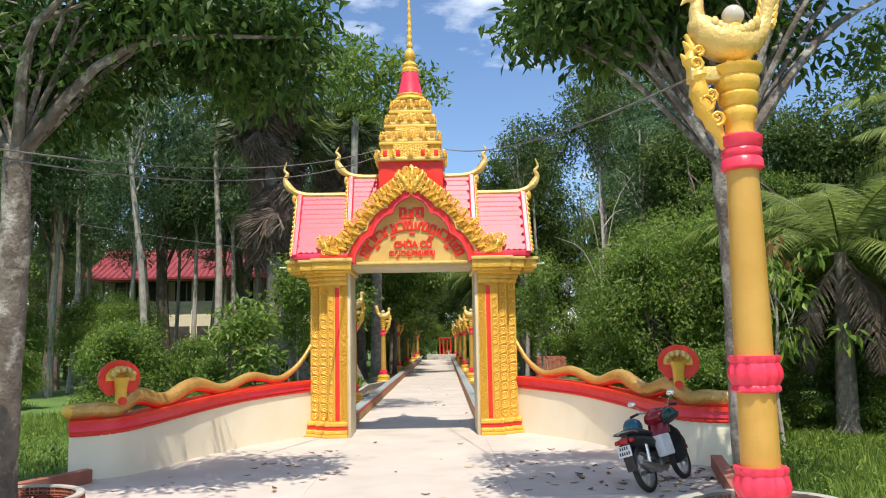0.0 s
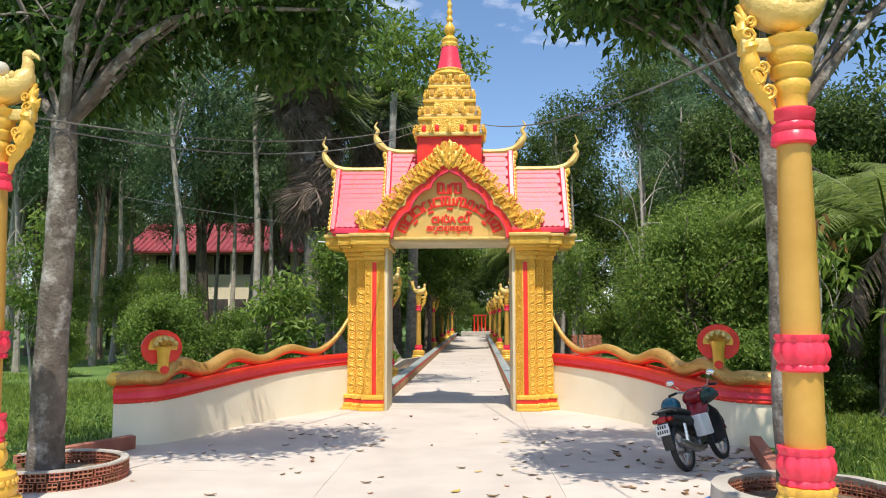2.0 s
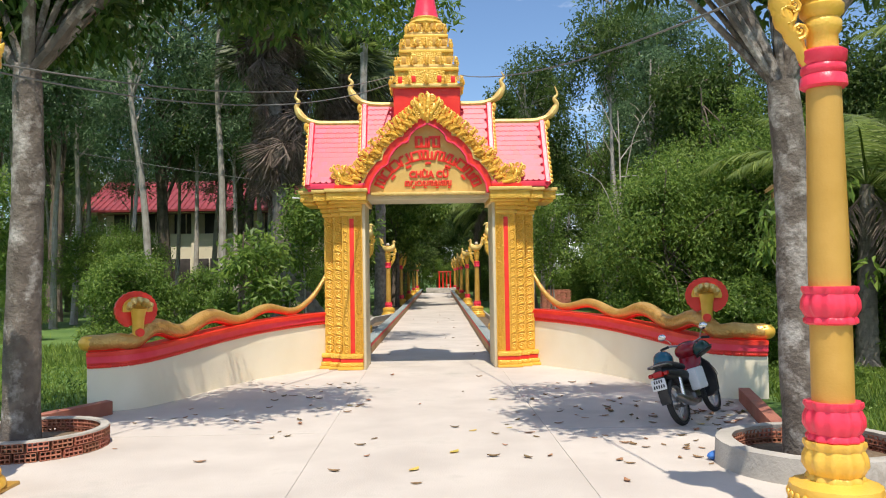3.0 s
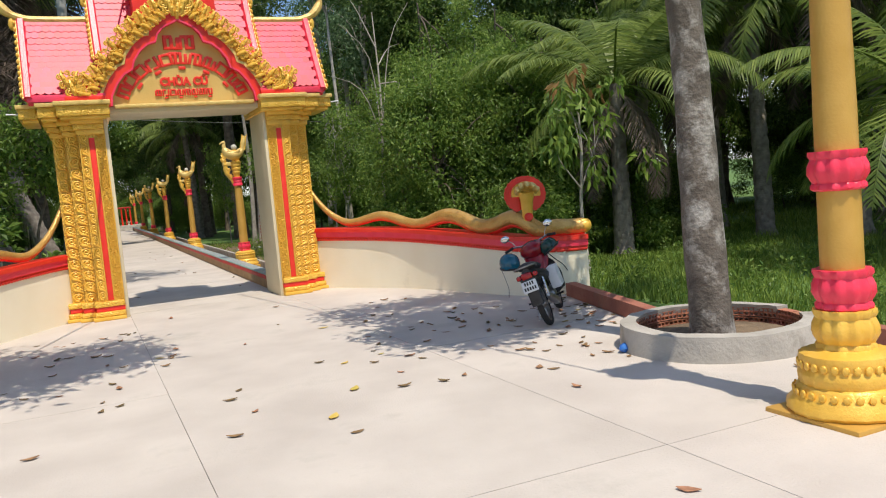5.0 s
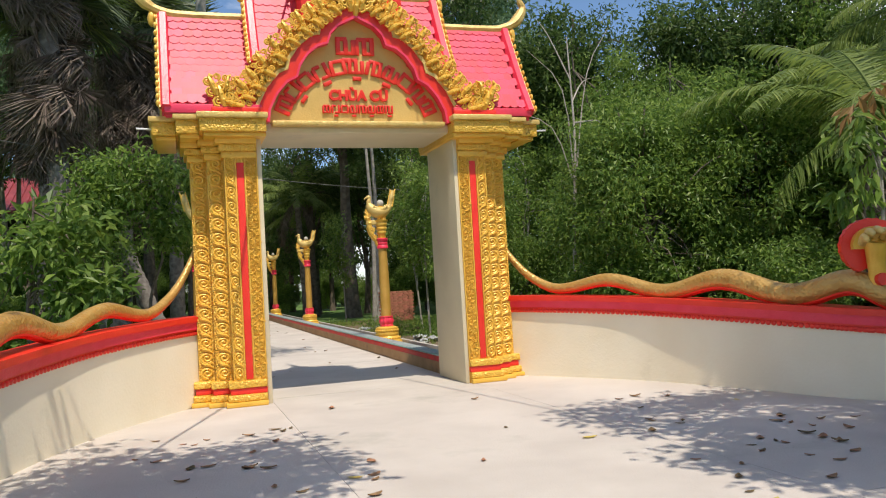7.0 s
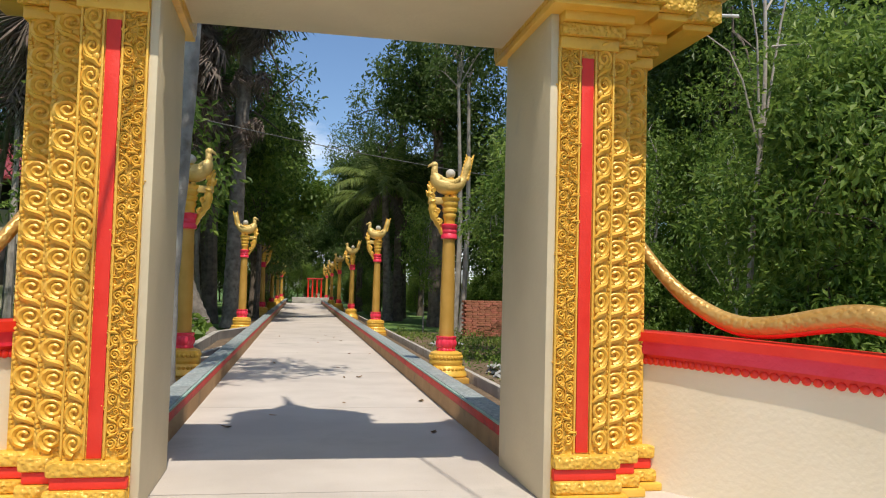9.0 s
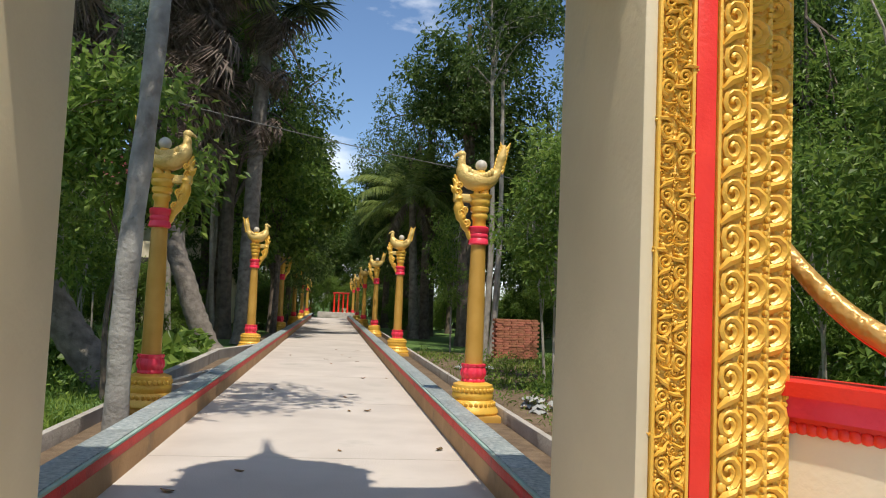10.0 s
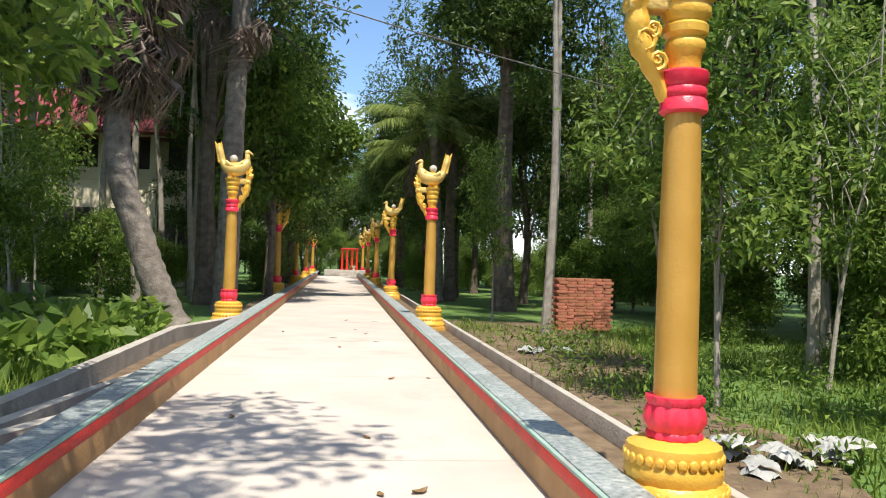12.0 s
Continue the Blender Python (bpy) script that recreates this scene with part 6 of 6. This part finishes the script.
    part("grab_rail", Shape().tube(spline([(-0.12, -0.08, 0.77), (-0.13, -0.26, 0.80), (0, -0.34, 0.81), (0.13, -0.26, 0.80), (0.12, -0.08, 0.77)], 20), 0.011, 7), STEEL, b)
    mud = []
    for i in range(12):
        a = radians(80 + 95 * i / 11)
        mud.append([(x, rr * math.cos(a), R + rr * math.sin(a)) for x, rr in ((-0.075, R + 0.03), (-0.05, R + 0.055), (0.05, R + 0.055), (0.075, R + 0.03), (0.06, R + 0.022), (-0.06, R + 0.022))])
    part("rear_mudguard", Shape().ribbon(mud), BLACK, b)
    part("mud_flap", Shape().box(-0.07, 0.07, -0.37, -0.352, 0.33, 0.66, 0.006), BLACK, b, at=pose(0, 0.03, 0, 0, 0, 0))
    plate = part("number_plate", Shape().box(-0.095, 0.095, -0.012, 0.0, 0.0, 0.14, 0.004), WHITE_PL, b, "white two line number plate", at=pose(0, -0.385, 0.50, -8, 0, 0))
    for row, n in ((0.088, 4), (0.025, 5)):
        for i in range(n):
            x = (i - (n - 1) / 2) * 0.032
            part("digit_bar", Shape().box(x - 0.010, x + 0.010, -0.016, -0.012, row, row + 0.04, 0.002), BLACK, plate)
    part("exhaust", Shape().tube(spline([(0.12, 0.45, 0.27), (0.15, 0.2, 0.24), (0.16, -0.05, 0.30), (0.165, -0.36, 0.40)], 16), [0.02, 0.02, 0.022, 0.024, 0.03, 0.042, 0.05, 0.052, 0.053, 0.053, 0.053, 0.052, 0.05, 0.048, 0.04, 0.02], 12), STEEL, b, "metal exhaust pipe")
    for sx in (-1, 1):
        part("shock", Shape().tube([(sx * 0.11, 0.0, R + 0.02), (sx * 0.11, 0.06, 0.62)], 0.024, 8), CHROME, b)
        part("swing_arm", Shape().tube([(sx * 0.085, 0.0, R), (sx * 0.09, 0.42, 0.33)], 0.02, 7), STEEL, b)
        part("handlebar", Shape().tube(spline([(0, 0.98, 0.98), (sx * 0.14, 0.96, 1.0), (sx * 0.25, 0.93, 1.02), (sx * 0.34, 0.88, 1.0)], 12), 0.013, 8), STEEL, b)
        part("grip", Shape().tube([(sx * 0.25, 0.93, 1.02), (sx * 0.36, 0.87, 1.0)], 0.019, 10), RUBBER, b)
        part("lever", Shape().tube([(sx * 0.23, 0.97, 1.02), (sx * 0.37, 0.93, 0.99)], [0.009, 0.006], 6), STEEL, b)
        part("mirror_stem", Shape().tube(spline([(sx * 0.21, 0.95, 1.02), (sx * 0.24, 0.97, 1.09), (sx * 0.30, 0.95, 1.15)], 8), 0.006, 6), STEEL, b)
        part("mirror", Shape().ball((sx * 0.31, 0.945, 1.17), (0.062, 0.014, 0.048), 16, 8), CHROME, b, "round chrome mirror")
        part("foot_rest", Shape().tube([(sx * 0.08, 0.38, 0.28), (sx * 0.24, 0.38, 0.29)], 0.014, 7), RUBBER, b)
    part("stand", Shape().tube([(-0.10, 0.42, 0.26), (-0.17, 0.36, 0.1), (-0.21, 0.34, -0.035)], [0.013, 0.013, 0.016], 7), STEEL, b)
    part("side_box", Shape().box(0.15, 0.28, 0.22, 0.52, 0.38, 0.66, 0.02), WHITE_PL, b, "white plastic side box")
    return b


bike = motorbike()
BIKE = pose(2.83, 9.16, 0, 0, 0, -38) @ pose(0, 0, 0, 0, -18, 0) @ Matrix.Scale(0.88, 4)
bike.matrix_world = BIKE


def helmet(label, m, at):
    h = thing("helmet", label, "helmet", at, "helmets on the motorbike")
    prof = [(0.128, -0.05), (0.138, -0.02), (0.14, 0.02), (0.13, 0.07), (0.105, 0.11), (0.06, 0.138), (0.01, 0.146)]
    part("shell", Shape().lathe(prof, 26, flat=1.12), m, h, "glossy helmet shell")
    part("rim_band", Shape().lathe([(0.137, -0.058), (0.143, -0.052), (0.143, -0.036), (0.137, -0.03)], 26, flat=1.12), BLACK, h)
    part("peak", Shape().slab([(-0.1, 0.0), (-0.07, 0.055), (0, 0.075), (0.07, 0.055), (0.1, 0.0)], -0.008, 0.008), m, h, at=pose(0, -0.145, -0.03, -90, 0, 0) @ pose(0, 0, 0, 0, 0, 180))
    part("strap", Shape().tube(spline([(-0.12, 0, -0.05), (-0.08, 0.01, -0.2), (-0.05, 0, -0.34), (-0.06, 0.01, -0.46)], 14), 0.009, 5, 0.4), BLACK, h, "hanging black strap")
    return h


helmet("glossy teal helmet hanging from the motorbike's handlebar", BLUE_HELM, BIKE @ pose(-0.36, 0.84, 0.84, 12, 14, 20))
helmet("dark green helmet hung on the motorbike's mirror side", GREEN_HELM, BIKE @ pose(0.22, 0.86, 0.86, -20, -10, 60) @ Matrix.Scale(0.85, 4))


# ---- house behind the trees ----
def house():
    h = thing("house", "long cream house with a red metal roof", "house", pose(-13, 50, 0))
    W, D, E = 8.0, 7.0, 6.1
    part("wall", Shape().box(-W, W, 0.0, D, -0.1, 4.0), HOUSE_WALL, h, "cream wall")
    part("wall", Shape().box(-W, W, 1.6, D, 4.0, E), HOUSE_WALL, h, "cream wall")
    part("beam", Shape().box(-W, W, -0.1, 0.25, E - 0.35, E, 0.02), HOUSE_WALL, h)
    part("balcony_rail", Shape().box(-W, W, -0.05, 0.08, 4.0, 4.45, 0.01), HOUSE_WALL, h)
    part("roof", Shape().add([(-W - 0.7, -1.0, E - 0.2), (W + 0.7, -1.0, E - 0.2), (W + 0.7, D / 2, 8.1), (-W - 0.7, D / 2, 8.1), (W + 0.7, D + 1, E - 0.2), (-W - 0.7, D + 1, E - 0.2), (-W - 0.7, -1.0, E - 0.32), (W + 0.7, -1.0, E - 0.32), (W + 0.7, D + 1, E - 0.32), (-W - 0.7, D + 1, E - 0.32)], [(0, 1, 2, 3), (3, 2, 4, 5), (0, 6, 7, 1), (5, 4, 8, 9), (6, 9, 8, 7), (1, 7, 8, 4), (1, 4, 2), (0, 3, 5), (0, 5, 9, 6)]), ROOF_RED, h, "red ribbed metal roof", smooth=0)
    rib = Shape().tube([(0, -1.0, E - 0.18), (0, D / 2, 8.12)], 0.035, 5).mesh("roof_rib", ROOF_RED)
    for i in range(48):
        part("roof_rib", rib, None, h, at=pose(-W - 0.6 + i * (2 * W + 1.2) / 47, 0, 0))
    for i in range(9):
        x = -W + 0.3 + i * (2 * W - 0.6) / 8
        part("column", Shape().box(x - 0.14, x + 0.14, -0.12, 0.16, 0, E - 0.3, 0.02), HOUSE_WALL, h)
        if i < 8:
            xc = x + (2 * W - 0.6) / 16
            for z0, z1, yy in ((1.0, 2.9, 0.0), (4.3, 5.8, 1.6)):
                wn = part("window", Shape().box(xc - 0.75, xc + 0.75, yy - 0.05, yy + 0.01, z0, z1, 0.01), DARK_ROOM, h, "dark shuttered window")
                for k in (-0.78, 0, 0.78):
                    part("window_frame", Shape().box(xc + k - 0.035, xc + k + 0.035, yy - 0.09, yy - 0.04, z0 - 0.03, z1 + 0.03, 0.006), HOUSE_WALL, wn)
                part("window_sill", Shape().box(xc - 0.85, xc + 0.85, yy - 0.16, yy - 0.0, z0 - 0.12, z0 - 0.04, 0.01), HOUSE_WALL, wn)


house()


# ---- shrine at the path's end ----
def shrine():
    g = thing("shrine", "small red columned shrine under the dark trees", "shrine", pose(0.75, 73.4, -0.05))
    part("podium", Shape().box(-1.7, 1.3, -0.3, 0.9, 0, 0.5, 0.03), CEMENT, g)
    part("step", Shape().box(-0.7, 0.7, -0.6, -0.3, 0, 0.25, 0.02), CEMENT, g)
    for x in (-0.5, -0.17, 0.17, 0.5):
        part("column", Shape().lathe([(0.10, 0.5), (0.07, 0.62), (0.06, 1.75), (0.10, 1.9)], 12, (x, 0, 0)), RED, g, "red column")
    part("lintel", Shape().box(-0.62, 0.62, -0.12, 0.5, 1.9, 2.0, 0.02), RED_WORN, g)
    part("offering_bowl", Shape().lathe([(0.08, 0.5), (0.05, 0.6), (0.16, 0.8), (0.15, 0.8), (0.04, 0.64)], 14, (0.3, -0.18, 0)), HOUSE_WALL, g, "pale offering bowl")


shrine()


# ---- stacked bricks, refuse, fallen leaves, cables ----
def brick_stack(x, y):
    st = thing("brick_stack", "stack of red bricks under the trees", "brick stack", pose(x, y, -0.05, 0, 0, 12))
    me = Shape().box(-0.1, 0.1, -0.05, 0.05, 0, 0.06, 0.004).mesh("brick", BRICK)
    for row in range(17):
        for i in range(6):
            for k in range(2):
                part("brick", me, None, st, at=pose((i - 2.5) * 0.207 + (0.05 if row % 2 else 0) + random.uniform(-0.008, 0.008), k * 0.11 + random.uniform(-0.008, 0.008), row * 0.062, 0, 0, random.uniform(-2, 2)))


brick_stack(4.98, 33.3)


def refuse(x, y, seed, n, label):
    rr = random.Random(seed)
    g = thing("refuse_pile", label, "rubbish", pose(x, y, -0.06))
    for i in range(n):
        s = Shape()
        m, k = 7, rr.uniform(0.06, 0.13)
        vs = []
        for a in range(m):
            for b_ in range(m):
                u, v = a / (m - 1) - 0.5, b_ / (m - 1) - 0.5
                vs.append((u * k * 2, v * k * 1.6, 0.04 + 0.075 * abs(noise.noise((u * 4 + i, v * 4, seed))) + 0.06 * (0.5 - abs(u) - abs(v))))
        s.add(vs, [(a * m + b_, a * m + b_ + 1, (a + 1) * m + b_ + 1, (a + 1) * m + b_) for a in range(m - 1) for b_ in range(m - 1)])
        part("sheet", s, RAG, g, at=pose(rr.uniform(-0.45, 0.45), rr.uniform(-0.3, 0.3), 0.02 * i * 0.3, 0, 0, rr.uniform(0, 360)), smooth=20)


refuse(3.15, 22.6, 3, 22, "crumpled pale plastic sheets lying in the grass")
refuse(3.2, 29.0, 4, 7, "pale plastic scraps lying beside the soil strip")
single("crushed_packet", Shape().ball((0, 0, 0.04), (0.11, 0.06, 0.045), 9, 6), BLUE_PL, "crushed blue packet lying on the concrete", "packet", pose(2.60, 7.52, 0, 0, 0, 25), smooth=0)


def leaf_litter(seed, curl):
    rr = random.Random(seed)
    vs, fs = [], []
    prof = [(0.0, 0.003), (0.2, 0.026), (0.45, 0.036), (0.7, 0.026), (1.0, 0.002)]
    for u, w in prof:
        z = curl * (u - 0.5) ** 2 * 0.05 + 0.003
        for k in (-1, 0, 1):
            vs.append(((u - 0.5) * 0.13, k * w * rr.uniform(0.85, 1.1), z + abs(k) * curl * 0.008))
    for i in range(4):
        for k in range(2):
            fs.append((i * 3 + k, i * 3 + k + 1, (i + 1) * 3 + k + 1, (i + 1) * 3 + k))
    return Shape().add(vs, fs)


DRY = [leaf_litter(i, 0.6 + 0.3 * i).mesh("fallen_leaf", DRY_LEAF) for i in range(3)]
YEL = leaf_litter(7, 0.5).mesh("fallen_leaf", YELLOW_LEAF)
rl = random.Random(12)
spots = [(rl.gauss(3.5, 0.35), rl.gauss(9.5, 0.6)) for _ in range(45)]
spots = [p for p in spots if p[0] < 3.9]
for i in range(215):
    if i < 90:
        p = (rl.gauss(2.4, 1.0), rl.gauss(9.4, 1.4))
    elif i < 145:
        p = (rl.gauss(-2.4, 0.9), rl.gauss(11.6, 1.6))
    elif i < 195:
        p = (rl.uniform(-3.4, 3.6), rl.uniform(2.6, 14.5))
    else:
        p = (rl.uniform(PL + 0.1, PR - 0.1), rl.uniform(17, 34))
    lim = 3.9 if p[1] < 10.2 else (3.5 - (p[1] - 10.2) * 0.3)
    if p[1] < 15.2 and abs(p[0]) > lim - 0.1 or math.hypot(p[0] - 3.4, p[1] - 7.25) < 0.9 or math.hypot(p[0] + 4.15, p[1] - 8.6) < 0.9:
        continue
    spots.append(p)
for i, p in enumerate(spots):
    k = rl.uniform(0.5, 1.0)
    me = YEL if i % 23 == 5 else DRY[i % 3]
    single("fallen_leaf", me, None, "fallen yellow leaf lying on the concrete" if me is YEL else "dry brown fallen leaf lying on the concrete", "leaf", pose(p[0], p[1], 0.001, 0, 0, rl.uniform(0, 360)) @ Matrix.Diagonal((k, k, k, 1)), "fallen leaves")
for x, y in ((0.21, 8.03), (-0.17, 7.35)):
    single("fallen_leaf", YEL, None, "fallen yellow leaf lying on the concrete", "leaf", pose(x, y, 0.001, 0, 0, 60) @ Matrix.Diagonal((1.2, 1.2, 1.2, 1)), "fallen leaves")


def cable(a, b, sag, label):
    a, b = Vector(a), Vector(b)
    pts = [a.lerp(b, i / 24) - Vector((0, 0, sag * 4 * (i / 24) * (1 - i / 24))) for i in range(25)]
    single("cable", Shape().tube(pts, 0.009, 6), CABLE, label, "cable")


cable((-3.66, 6.83, 3.56), (-0.66, 15.3, 5.50), 0.28, "thin grey cable strung from lamp post to gate")
cable((-3.68, 6.85, 3.50), (-0.66, 15.35, 5.38), 0.36, "thin grey cable strung from lamp post to gate")
cable((2.20, 5.17, 3.54), (0.66, 15.3, 5.50), 0.22, "thin grey cable strung from lamp post to gate")
cable((-9.0, 21.0, 5.0), (9.5, 34.0, 4.6), 0.5, "thin grey cable strung across the path")


# the path leaves the gate a little askew: it and the garden beyond turn about the threshold
PATH_TURN = pose(0, 15.4, 0) @ Matrix.Rotation(radians(-0.7), 4, "Z") @ pose(0, -15.4, 0)
PATH_SETTING = ("road", "kerb", "ground_strip", "ground_patch", "outer_kerb")
for ob in list(scene.objects):
    far = ob.matrix_basis.translation
    if ob.parent is None and ob.type in {"MESH", "EMPTY"} and (far.y > 16 or (far.length < 0.01 and ob.name.split(".")[0] in PATH_SETTING)):
        ob.matrix_basis = PATH_TURN @ ob.matrix_basis
